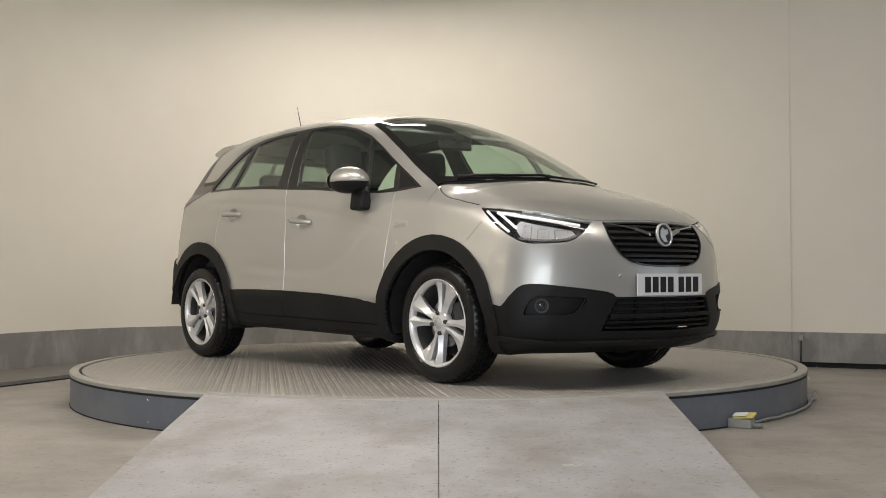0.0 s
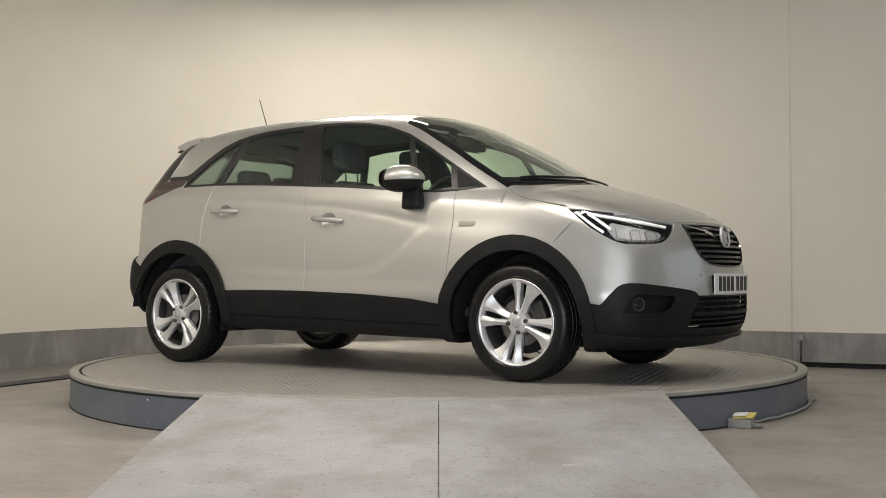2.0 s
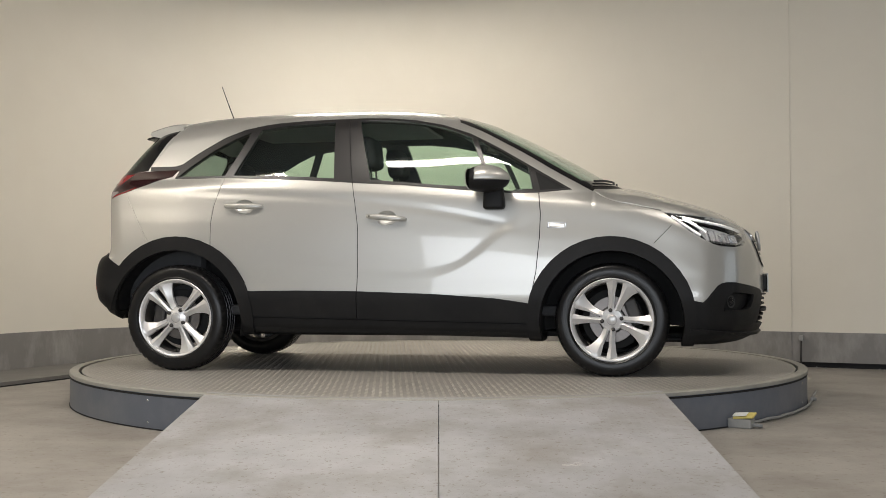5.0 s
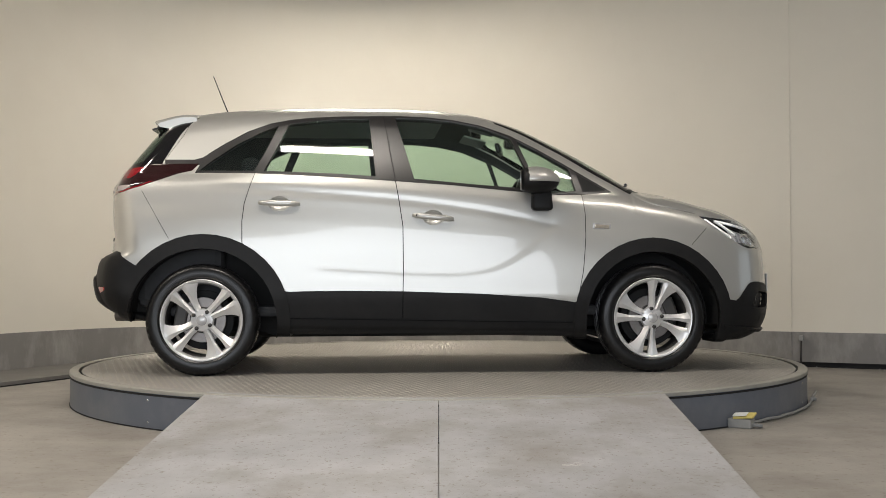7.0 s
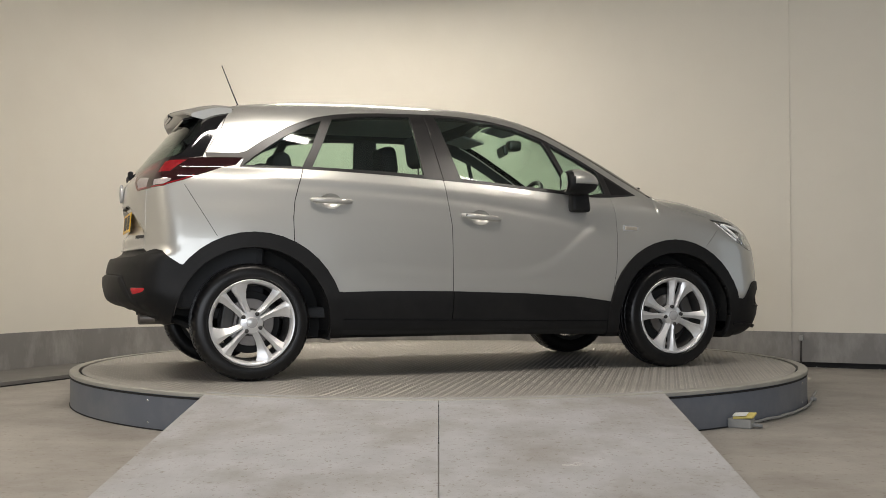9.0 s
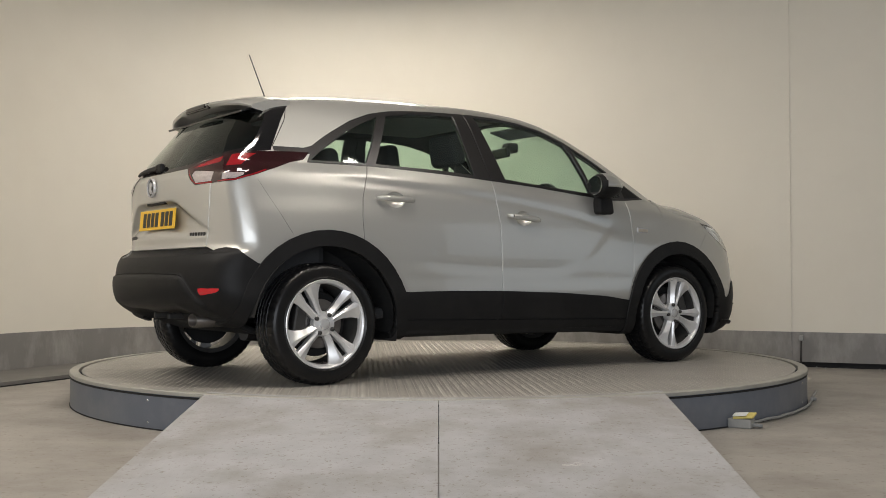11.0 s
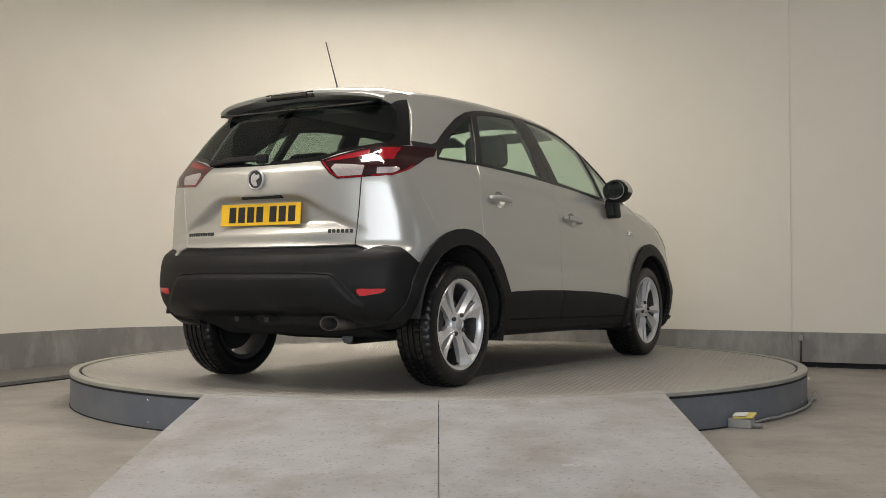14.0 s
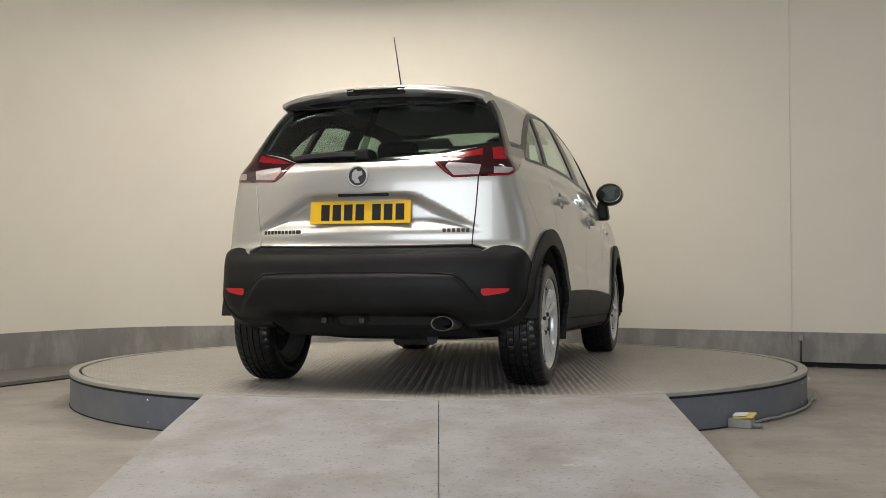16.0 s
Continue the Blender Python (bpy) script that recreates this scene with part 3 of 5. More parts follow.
class Sheet:
    """The right half of the body, cut along outlines and labelled by panel."""

    def __init__(self):
        self.p, self.n, self.t = shell()
        self.tag = np.zeros(len(self.t), int)
        self.names = ["body"]

    def where(self):
        c = self.p[self.t].mean(1)
        m = self.n[self.t].mean(1)
        return c, m / np.linalg.norm(m, axis=1)[:, None]

    def cut(self, name, kind, poly, mask=None, only=None):
        """Splits the triangles along the outline and gives those inside it the name."""
        q = proj(kind, self.p)
        pl = np.array(poly)
        lo, hi = pl.min(0) - 0.002, pl.max(0) + 0.002
        qt = q[self.t]
        near = (qt.max(1) > lo).all(1) & (qt.min(1) < hi).all(1)
        if only:
            near &= np.isin(self.tag, [self.names.index(o) for o in only])
        if mask:
            k = np.nonzero(near)[0]
            near[k[~mask(self.p[self.t[k]].mean(1), self.n[self.t[k]].mean(1))]] = False
        rest, rest_tag = self.t[~near], self.tag[~near]
        t, tag = self.t[near], self.tag[near]
        for i in range(len(poly)):
            a, b = pl[i - 1], pl[i]
            e = b - a
            length = np.hypot(*e)
            if length < 1e-6 or not len(t):
                continue
            qq = q[t] - a
            dt = qq @ (np.array([-e[1], e[0]]) / length)
            dt[np.abs(dt) < 2e-5] = 0
            st = qq @ (e / length)
            d0, d1, d2 = dt.T
            s0, s1, s2 = st.T
            hit = (np.minimum(np.minimum(d0, d1), d2) < 0) & (np.maximum(np.maximum(d0, d1), d2) > 0)
            hit &= (np.maximum(np.maximum(s0, s1), s2) > -0.004) & (np.minimum(np.minimum(s0, s1), s2) < length + 0.004)
            k = np.nonzero(hit)[0]
            if not len(k):
                continue
            newp, newn, cache, tris, tags = [], [], {}, [], []
            base = len(self.p)

            def mid(i0, i1, e0, e1):
                if i0 > i1:
                    i0, i1, e0, e1 = i1, i0, e1, e0
                if (i0, i1) not in cache:
                    w = e0 / (e0 - e1)
                    cache[i0, i1] = base + len(newp)
                    newp.append(self.p[i0] * (1 - w) + self.p[i1] * w)
                    newn.append(self.n[i0] * (1 - w) + self.n[i1] * w)
                return cache[i0, i1]

            for j in k:
                v, dv = t[j].tolist(), dt[j].tolist()
                up, dn = [], []
                for h in range(3):
                    g = (h + 1) % 3
                    if dv[h] >= 0:
                        up.append(v[h])
                    if dv[h] <= 0:
                        dn.append(v[h])
                    if dv[h] * dv[g] < 0:
                        m = mid(v[h], v[g], dv[h], dv[g])
                        up.append(m), dn.append(m)
                for pol in (up, dn):
                    for h in range(1, len(pol) - 1):
                        tris.append((pol[0], pol[h], pol[h + 1])), tags.append(tag[j])
            keep = ~hit
            t = np.concatenate([t[keep], np.array(tris)])
            tag = np.concatenate([tag[keep], np.array(tags)])
            if newp:
                newp = np.array(newp)
                self.p, self.n = np.concatenate([self.p, newp]), np.concatenate([self.n, np.array(newn)])
                q = np.concatenate([q, proj(kind, newp)])
        if name not in self.names:
            self.names.append(name)
        if len(t):
            tag = np.where(inside(poly, proj(kind, self.p[t].mean(1))), self.names.index(name), tag)
        self.t, self.tag = np.concatenate([rest, t]), np.concatenate([rest_tag, tag])

    def finish(self):
        keep = self.tag != (self.names.index("void") if "void" in self.names else -1)
        self.t, self.tag = self.t[keep], self.tag[keep]
        self.p, self.n = settle(self.p, 3)
        mid = np.abs(self.p[:, 1]) < 2e-3
        self.p[mid, 1] = 0
        self.n[mid, 1] = 0

    def islands(self, name):
        """The separate pieces of one panel, as lists of triangles."""
        t = self.t[self.tag == self.names.index(name)]
        root = {}

        def top(i):
            while root.setdefault(i, i) != i:
                root[i] = root[root[i]]
                i = root[i]
            return i
        for a, b, c in t.tolist():
            root[top(a)] = top(c)
            root[top(b)] = top(c)
        mark = np.array([top(i) for i in t[:, 0].tolist()])
        return [t[mark == m] for m in np.unique(mark) if (mark == m).sum() > 3]

    def panel(self, name, outward=0.0, thick=0.02, mirror=0, both=False, piece=None):
        """The mesh of one panel with its thickness; material slot 1 is its inner side."""
        names = [name] if isinstance(name, str) else name
        t = self.t[np.isin(self.tag, [self.names.index(o) for o in names])] if piece is None else piece
        used, t = np.unique(t, return_inverse=True)
        t = t.reshape(-1, 3)
        p, n = self.p[used], self.n[used]
        area = np.linalg.norm(np.cross(p[t[:, 1]] - p[t[:, 0]], p[t[:, 2]] - p[t[:, 0]]), axis=1)
        t = t[area > 1e-10]
        out = p + n * outward
        inn = p + n * (outward - thick)
        e = np.concatenate([t[:, [0, 1]], t[:, [1, 2]], t[:, [2, 0]]])
        key = np.sort(e, 1)
        _, first, count = np.unique(key[:, 0] * len(p) + key[:, 1], return_index=True, return_counts=True)
        rim = e[first[count == 1]]
        rim = rim[~(np.abs(p[rim][:, :, 1]) < 1e-4).all(1)]
        m, k = len(p), len(rim)
        rf = np.concatenate([np.stack([rim[:, 1], rim[:, 0], rim[:, 0] + m], 1), np.stack([rim[:, 1], rim[:, 0] + m, rim[:, 1] + m], 1)])
        v, f = np.concatenate([out, inn]), np.concatenate([t, t[:, ::-1] + m, rf])
        nn = np.concatenate([n[t].reshape(-1, 3), -n[t[:, ::-1]].reshape(-1, 3), np.zeros((6 * k, 3))])
        slot = np.concatenate([np.zeros(len(t), int), np.ones(len(t), int), np.zeros(2 * k, int)])
        flip = np.array([1, -1, 1])
        if both:
            at_mid = np.abs(v[:, 1]) < 1e-4
            order = np.where(at_mid, np.arange(len(v)), len(v) + np.cumsum(~at_mid) - 1)
            f = np.concatenate([f, order[f[:, ::-1]]])
            nn = np.concatenate([nn, (nn.reshape(-1, 3, 3)[:, ::-1] * flip).reshape(-1, 3)])
            v, slot = np.concatenate([v, v[~at_mid] * flip]), np.concatenate([slot, slot])
        elif mirror:
            v, f = v * flip, f[:, ::-1]
            nn = (nn.reshape(-1, 3, 3)[:, ::-1] * flip).reshape(-1, 3)
        me = bpy.data.meshes.new("panel")
        me.from_pydata(v.tolist(), [], f.tolist())
        me.shade_smooth()
        me.polygons.foreach_set("material_index", slot.astype(np.int32))
        if len(me.loops) == len(nn):
            me.normals_split_custom_set(nn.tolist())
        return me


def side_of(lo=-0.35):
    return lambda c, m: (m[:, 1] < lo) & (c[:, 1] < -0.4)


def cut_body():
    s = Sheet()
    yes = None
    s.cut("void", "T", [(-3, 0.0), (3, 0.0), (3, 0.5), (-3, 0.5)])
    s.cut("underfloor", "S", [(-2.2, 0.05), (2.4, 0.05), (2.4, 0.36), (-2.2, 0.36)], lambda c, m: m[:, 2] < -0.55, only=["body"])
    up = lambda c, m: (m[:, 2] > 0.25) & (c[:, 0] > 0.2)
    # bonnet, scuttle, windscreen
    s.cut("bonnet", "T", [(1.20, -0.712), (1.25, -0.736), (1.3, -0.751), (1.359, -0.762), (1.47, -0.765), (1.583, -0.758), (1.70, -0.735), (2.4, -0.70), (2.4, 0.05), (1.395, 0.05),
                          (1.375, -0.25), (1.33, -0.45), (1.27, -0.6)], up, only=["body"])
    s.cut("scuttle", "T", [(1.20, -0.712), (1.27, -0.6), (1.33, -0.45), (1.375, -0.25), (1.395, 0.05), (1.335, 0.05), (1.315, -0.25), (1.27, -0.45), (1.21, -0.62),
                           (1.17, -0.708)], up, only=["body"])
    s.cut("frit", "T", [(0.405, -0.562), (0.70, -0.632), (0.93, -0.676), (1.17, -0.708), (1.21, -0.62), (1.27, -0.45), (1.315, -0.25), (1.335, 0.05), (0.325, 0.05), (0.335, -0.2),
                        (0.36, -0.4)], up, only=["body"])
    s.cut("windscreen", "T", [(0.49, -0.545), (0.75, -0.603), (0.95, -0.64), (1.13, -0.665), (1.17, -0.60), (1.22, -0.45), (1.265, -0.25), (1.28, 0.05), (0.40, 0.05), (0.41, -0.25),
                              (0.43, -0.45)], up, only=["frit"])
    fore = lambda c, m: (c[:, 0] > 1.45) & (m[:, 2] < 0.93)
    s.cut("front_bumper", "N", ang((73.9, 0.72), (73.9, 0.74), (67.6, 0.845), (68.9, 0.912), (48.4, 0.880), (38.9, 0.857), (28.7, 0.839), (16, 0.846), (0, 0.852), (-8, 0.852),
                                   (-8, 0.05), (76, 0.05)), fore, only=["body", "bonnet", "underfloor"])
    s.cut("front_clad", "N", ang((76, 0.43), (66, 0.432), (62, 0.424), (58.8, 0.414), (57.6, 0.432), (56.3, 0.46), (53.6, 0.505), (52, 0.519), (50, 0.524), (46.4, 0.523), (39.9, 0.511),
                                 (32.8, 0.498), (26.5, 0.484), (24.4, 0.473), (23.3, 0.457), (0, 0.455), (-8, 0.455), (-8, 0.05), (76, 0.05)), fore, only=["front_bumper"])
    s.cut("intake", "N", ang((23.0, 0.448), (-8, 0.447), (-8, 0.275), (28.4, 0.285), (27.6, 0.32), (26.4, 0.36), (24.6, 0.405)), fore, only=["front_clad"])
    s.cut("fog_recess", "N", smooth(ang((51.8, 0.382), (50.5, 0.43), (48.8, 0.457), (46.4, 0.467), (40, 0.460), (33.6, 0.452), (34.2, 0.42), (36.0, 0.39), (39, 0.370), (44, 0.366), (50.5, 0.368)), 3),
          fore, only=["front_clad"])
    s.cut("grille", "N", ang((25.7, 0.834), (16, 0.840), (8, 0.843), (-8, 0.846), (-8, 0.609), (0.8, 0.609), (7, 0.610), (11.5, 0.615), (15.5, 0.627), (18.4, 0.643), (20.6, 0.668),
                             (22.4, 0.699), (24.2, 0.75), (25.2, 0.80)), fore)
    s.cut("headlamp", "N", ang((69.1, 0.913), (62.6, 0.904), (48.4, 0.876), (38.9, 0.853), (29.7, 0.835), (31.2, 0.81), (33.2, 0.778), (36.4, 0.742), (38.5, 0.730), (41.3, 0.724), (46, 0.720),
                               (50.6, 0.722), (53.5, 0.735), (57, 0.765), (61.2, 0.808), (65.7, 0.868)), lambda c, m: c[:, 0] > 1.45)
    s.cut("head_bright", "N", ang((55, 0.80), (53, 0.757), (47, 0.737), (41, 0.737), (37.5, 0.752), (35.2, 0.79), (36, 0.812), (45, 0.836), (54, 0.858), (56, 0.83)), None, only=["headlamp"])
    # doors and sills
    low = lambda c, m: (c[:, 1] < -0.45) & (m[:, 2] > -0.85)
    s.cut("rear_door", "S", [(-1.006, 1.155), (-1.041, 1.064), (-1.065, 0.982), (-1.076, 0.884), (-1.074, 0.749), (-0.938, 0.626), (-0.86, 0.48), (-0.829, 0.349), (-0.807, 0.327), (-0.163, 0.314),
                             (-0.157, 0.592), (-0.159, 0.851), (-0.178, 0.982), (-0.2, 1.114), (-0.2, 1.16)], low, only=["body"])
    s.cut("front_door", "S", [(-0.163, 0.314), (-0.157, 0.592), (-0.159, 0.851), (-0.178, 0.982), (-0.2, 1.114), (-0.2, 1.16), (0.90, 1.07), (0.895, 1.034), (0.906, 0.918), (0.903, 0.786),
                              (0.884, 0.589), (0.847, 0.41), (0.831, 0.295)], low, only=["body"])
    sill = [(-0.88, 0.482), (-0.80, 0.476), (-0.716, 0.478), (-0.524, 0.480), (-0.164, 0.476), (0.283, 0.461), (0.642, 0.437), (0.87, 0.405), (0.95, 0.05), (-0.95, 0.05)]
    s.cut("rear_door_clad", "S", sill, low, only=["rear_door"])
    s.cut("front_door_clad", "S", sill, low, only=["front_door"])
    s.cut("sill", "S", sill, low, only=["body"])
    # tail
    aft = lambda c, m: (c[:, 0] < -1.2)
    s.cut("tailgate", "R", ang((-8, 0.712), (20, 0.714), (33.1, 0.719), (34.1, 0.887), (34.7, 1.042), (35.9, 1.046), (38.3, 1.196), (30, 1.22), (-8, 1.22)), lambda c, m: (c[:, 0] < -1.3), only=["body"])
    hatch = lambda c, m: (c[:, 0] < -1.3) & (m[:, 2] < 0.86)
    s.cut("rear_black", "R", ang((-8, 1.119), (10.1, 1.123), (22, 1.131), (28, 1.166), (35, 1.188), (45.9, 1.209), (51.0, 1.218), (51.2, 1.243), (52.2, 1.32), (53.3, 1.40), (55.0, 1.49), (56.2, 1.56),
                                 (30, 1.60), (-8, 1.62)), hatch)
    s.cut("rear_window", "R", smooth(ang((-8, 1.142), (10, 1.147), (22, 1.157), (30, 1.19), (39, 1.215), (44.5, 1.235), (46.5, 1.32), (47, 1.41), (42, 1.435), (20, 1.455), (-8, 1.462)), 3), hatch, only=["rear_black"])
    s.cut("rear_clad", "R", ang((-8, 0.664), (20.9, 0.666), (33.6, 0.671), (36.4, 0.688), (38.2, 0.702), (41.1, 0.711), (44.6, 0.701), (46.7, 0.674), (49.5, 0.634), (54, 0.60), (75, 0.45), (75, 0.05), (-8, 0.05)),
          lambda c, m: c[:, 0] < -1.3, only=["body"])
    s.cut("tail_slot", "R", ang((-8, 0.712), (20, 0.714), (33.1, 0.719), (36.6, 0.70), (33.6, 0.671), (20.9, 0.666), (-8, 0.664)), lambda c, m: c[:, 0] < -1.3)
    s.cut("tail_lamp", "R", ang((22.2, 1.130), (26.8, 1.153), (32.5, 1.177), (38.1, 1.194), (45.5, 1.208), (51.3, 1.214), (58, 1.217), (64.3, 1.217), (62.1, 1.176), (57.5, 1.160), (51.0, 1.108), (48.0, 1.082),
                                (43.0, 1.050), (36, 1.043), (28.0, 1.037), (25.6, 1.065)), lambda c, m: (c[:, 0] < -1.2))
    s.cut("tail_lamp_inner", "R", ang((10, 1.0), (35.6, 1.0), (36.0, 1.046), (38.3, 1.196), (38.3, 1.25), (10, 1.25)), lambda c, m: (c[:, 0] < -1.2), only=["tail_lamp"])
    s.cut("lamp_red", "R", ang((24.2, 1.128), (28, 1.150), (33, 1.168), (37.4, 1.183), (36.8, 1.150), (33, 1.141), (28.5, 1.131)), aft, only=["tail_lamp_inner"])
    s.cut("lamp_clear", "R", ang((28.2, 1.048), (34.9, 1.053), (35.7, 1.100), (31.5, 1.108), (27.0, 1.112), (26.0, 1.092)), aft, only=["tail_lamp_inner"])
    s.cut("lamp_red", "R", ang((39.4, 1.128), (43.8, 1.132), (45.0, 1.165), (47.0, 1.198), (43, 1.196), (40.2, 1.188)), aft, only=["tail_lamp"])
    s.cut("lamp_clear", "R", ang((38.8, 1.058), (43.2, 1.062), (45.0, 1.078), (45.4, 1.092), (39.0, 1.090)), aft, only=["tail_lamp"])
    s.cut("lamp_red", "R", ribbon(ang((23.2, 1.126), (26.3, 1.066), (28.4, 1.044), (35.4, 1.047)), 0.004), aft, only=["tail_lamp_inner"])
    s.cut("lamp_red", "R", ribbon(ang((37.4, 1.050), (43.0, 1.055), (47.4, 1.083), (50.6, 1.112)), 0.004), aft, only=["tail_lamp"])
    s.cut("reflector", "R", smooth(ang((33.7, 0.504), (37, 0.505), (40.6, 0.505), (39.6, 0.486), (37, 0.478), (34.4, 0.472)), 2), lambda c, m: c[:, 0] < -1.4, only=["rear_clad"])
    s.cut("groove", "R", ribbon(ang((-8, 0.578), (12, 0.577), (21.2, 0.573), (25.5, 0.568), (27.5, 0.558), (29.4, 0.53), (31.2, 0.49), (32.9, 0.452)), 0.004), lambda c, m: c[:, 0] < -1.4, only=["rear_clad"])
    # wheel arches
    wide = lambda c, m: c[:, 1] < -0.52
    s.cut("arch_rear", "S", ring(-1.292, 0.312, 0.492), wide, only=["body", "rear_door", "rear_clad", "sill", "rear_door_clad", "underfloor"])
    s.cut("arch_front", "S", ring(1.296, 0.312, 0.468), wide, only=["body", "front_door", "front_bumper", "front_clad", "sill", "front_door_clad", "underfloor"])
    s.cut("void", "S", ring(-1.296, 0.300, 0.422), wide)
    s.cut("void", "S", ring(1.300, 0.300, 0.400), wide)
    s.cut("void", "S", [(-2.0, 0.05), (-1.62, 0.05), (-1.66, 0.315), (-2.0, 0.325)], wide, only=["arch_rear", "rear_clad", "body"])
    # windows
    glassy = side_of(-0.35)
    s.cut("window_trim", "S", [(-1.534, 1.243), (-1.361, 1.242), (-1.312, 1.256), (-1.25, 1.30), (-1.185, 1.341), (-1.056, 1.414), (-0.926, 1.463), (-0.80, 1.488), (-0.695, 1.5), (-0.528, 1.509),
                               (-0.193, 1.516), (-0.024, 1.511), (0.145, 1.494), (0.313, 1.459), (0.48, 1.4), (0.644, 1.313), (0.807, 1.216), (0.972, 1.117), (1.079, 1.053), (0.895, 1.037),
                               (0.758, 1.034), (0.457, 1.057), (0.128, 1.089), (-0.2, 1.111), (-0.525, 1.134), (-0.85, 1.151), (-1.012, 1.158), (-1.356, 1.163), (-1.33, 1.21), (-1.53, 1.218)], glassy,
          only=["body", "rear_door", "front_door"])
    w = ["window_trim"]
    s.cut("quarter_glass", "S", [(-1.334, 1.176), (-1.261, 1.235), (-1.118, 1.334), (-0.989, 1.403), (-0.879, 1.449), (-0.952, 1.284), (-1.013, 1.172)], glassy, w)
    s.cut("rear_door_glass", "S", [(-0.819, 1.459), (-0.661, 1.482), (-0.528, 1.490), (-0.351, 1.494), (-0.332, 1.319), (-0.314, 1.139), (-0.525, 1.154), (-0.957, 1.172), (-0.887, 1.312)], glassy, w)
    s.cut("front_door_glass", "S", [(-0.197, 1.5), (-0.025, 1.499), (0.144, 1.483), (0.312, 1.448), (0.488, 1.378), (0.566, 1.188), (0.602, 1.068), (0.292, 1.091), (-0.092, 1.126), (-0.147, 1.321)], glassy, w)
    s.cut("front_quarter_glass", "S", [(0.521, 1.368), (0.676, 1.284), (0.826, 1.192), (0.859, 1.06), (0.742, 1.048), (0.631, 1.058), (0.584, 1.206)], glassy, w)
    s.cut("mirror_base", "S", [(0.868, 1.163), (0.971, 1.106), (1.045, 1.060), (0.90, 1.052)], glassy, w)
    # shut lines
    g = 0.0026
    s.cut("gap_a", "S", ribbon([(-1.010, 1.158), (-1.041, 1.064), (-1.065, 0.982), (-1.076, 0.884), (-1.074, 0.74)], g), low, only=["body", "rear_door"])
    s.cut("gap_b", "S", ribbon([(-0.264, 1.511), (-0.23, 1.285), (-0.2, 1.114), (-0.178, 0.982), (-0.159, 0.851), (-0.157, 0.592), (-0.163, 0.314)], g), low,
          only=["rear_door", "front_door", "rear_door_clad", "front_door_clad", "window_trim"])
    s.cut("gap_c", "S", ribbon([(0.893, 1.04), (0.906, 0.918), (0.903, 0.786), (0.884, 0.589), (0.847, 0.41), (0.831, 0.295)], g), low, only=["body", "front_door", "front_door_clad", "sill"])
    s.cut("gap_d", "S", ribbon([(-0.85, 0.42), (-0.829, 0.349), (-0.807, 0.327), (-0.163, 0.314), (0.831, 0.295)], 0.004), low, only=["rear_door_clad", "front_door_clad", "sill"])
    s.cut("gap_e", "S", ribbon([(-1.534, 1.243), (-1.437, 1.392), (-1.373, 1.54), (-1.36, 1.63)], g), aft, only=["body"])
    s.cut("gap_f", "S", ribbon([(-1.654, 1.06), (-1.488, 0.78)], 0.0016), aft, only=["body"])
    s.cut("gap_g", "S", ribbon([(1.535, 0.741), (1.632, 0.842)], 0.002), lambda c, m: c[:, 1] < -0.5, only=["body", "front_bumper"])
    s.cut("gap_h", "R", ribbon(ang((33.0, 0.715), (34.1, 0.887), (34.8, 1.046)), g), lambda c, m: c[:, 0] < -1.4, only=["body", "tailgate"])
    s.cut("gap_i", "T", ribbon([(1.205, -0.715), (1.25, -0.737), (1.3, -0.751), (1.359, -0.762), (1.47, -0.765), (1.575, -0.758)], 0.003), up, only=["body", "bonnet"])
    s.cut("gap_j", "N", ribbon(ang((68.9, 0.913), (48.4, 0.881), (38.9, 0.858), (28.7, 0.840), (16, 0.846), (0, 0.851), (-8, 0.851)), 0.003), fore, only=["bonnet", "front_bumper", "headlamp", "body"])
    # hollows behind the door handles
    for x0, z0 in ((-0.866, 0.979), (0.015, 0.899)):
        s.cut("void", "S", [(x0 + 0.060 * math.cos(a), z0 + 0.044 * math.sin(a)) for a in [2 * math.pi * i / 24 for i in range(24)]], low, only=["rear_door", "front_door"])
    s.finish()
    return s

# ---- the car ----
BODY = cut_body()
car = thing("car", "silver metallic compact crossover with black plastic cladding", "car")


def panel(name, tag, material, parent=None, inner=None, label="", both=False, mirror=0, outward=0.0, thick=0.02, piece=None):
    me = BODY.panel(tag, outward, thick, mirror, both, piece)
    me.materials.append(material)
    me.materials.append(inner or material)
    return part(name, me, None, parent or car, label)


def pair(name, tag, material, inner=None, label="", outward=0.0, thick=0.02, parents=None):
    return [panel(name, tag, material, parents[i] if parents else car, inner, label, False, i, outward, thick) for i in (0, 1)]


def pieces(name, tag, material, label, outward, thick, parents=None):
    """Each separate piece of a panel as a part, on both sides."""
    for piece in BODY.islands(tag):
        for i in (0, 1):
            panel(name, tag, material, parents[i] if parents else car, M_DARK, label, False, i, outward, thick, piece)


shell_part = panel("body", "body", M_PAINT, inner=M_LINING, label="silver metallic body shell", both=True, thick=0.022)
panel("underfloor", "underfloor", M_UNDER, both=True, label="black underbody", thick=0.03)
bonnet = panel("bonnet", "bonnet", M_PAINT, both=True, label="silver bonnet", inner=M_DARK)
panel("scuttle", "scuttle", M_CLAD, both=True, outward=-0.006, label="black scuttle panel")
screen = panel("windscreen", "windscreen", M_GLASS, both=True, thick=0.005, outward=-0.001, label="tinted windscreen")
clear(screen)
panel("border", "frit", M_GLOSS, screen, both=True, thick=0.008, label="black glass border")
bumper = panel("front_bumper", "front_bumper", M_PAINT, both=True, inner=M_DARK, label="silver front bumper")
panel("lower_bumper", "front_clad", M_CLAD, bumper, both=True, outward=0.006, thick=0.03, label="black textured lower bumper")
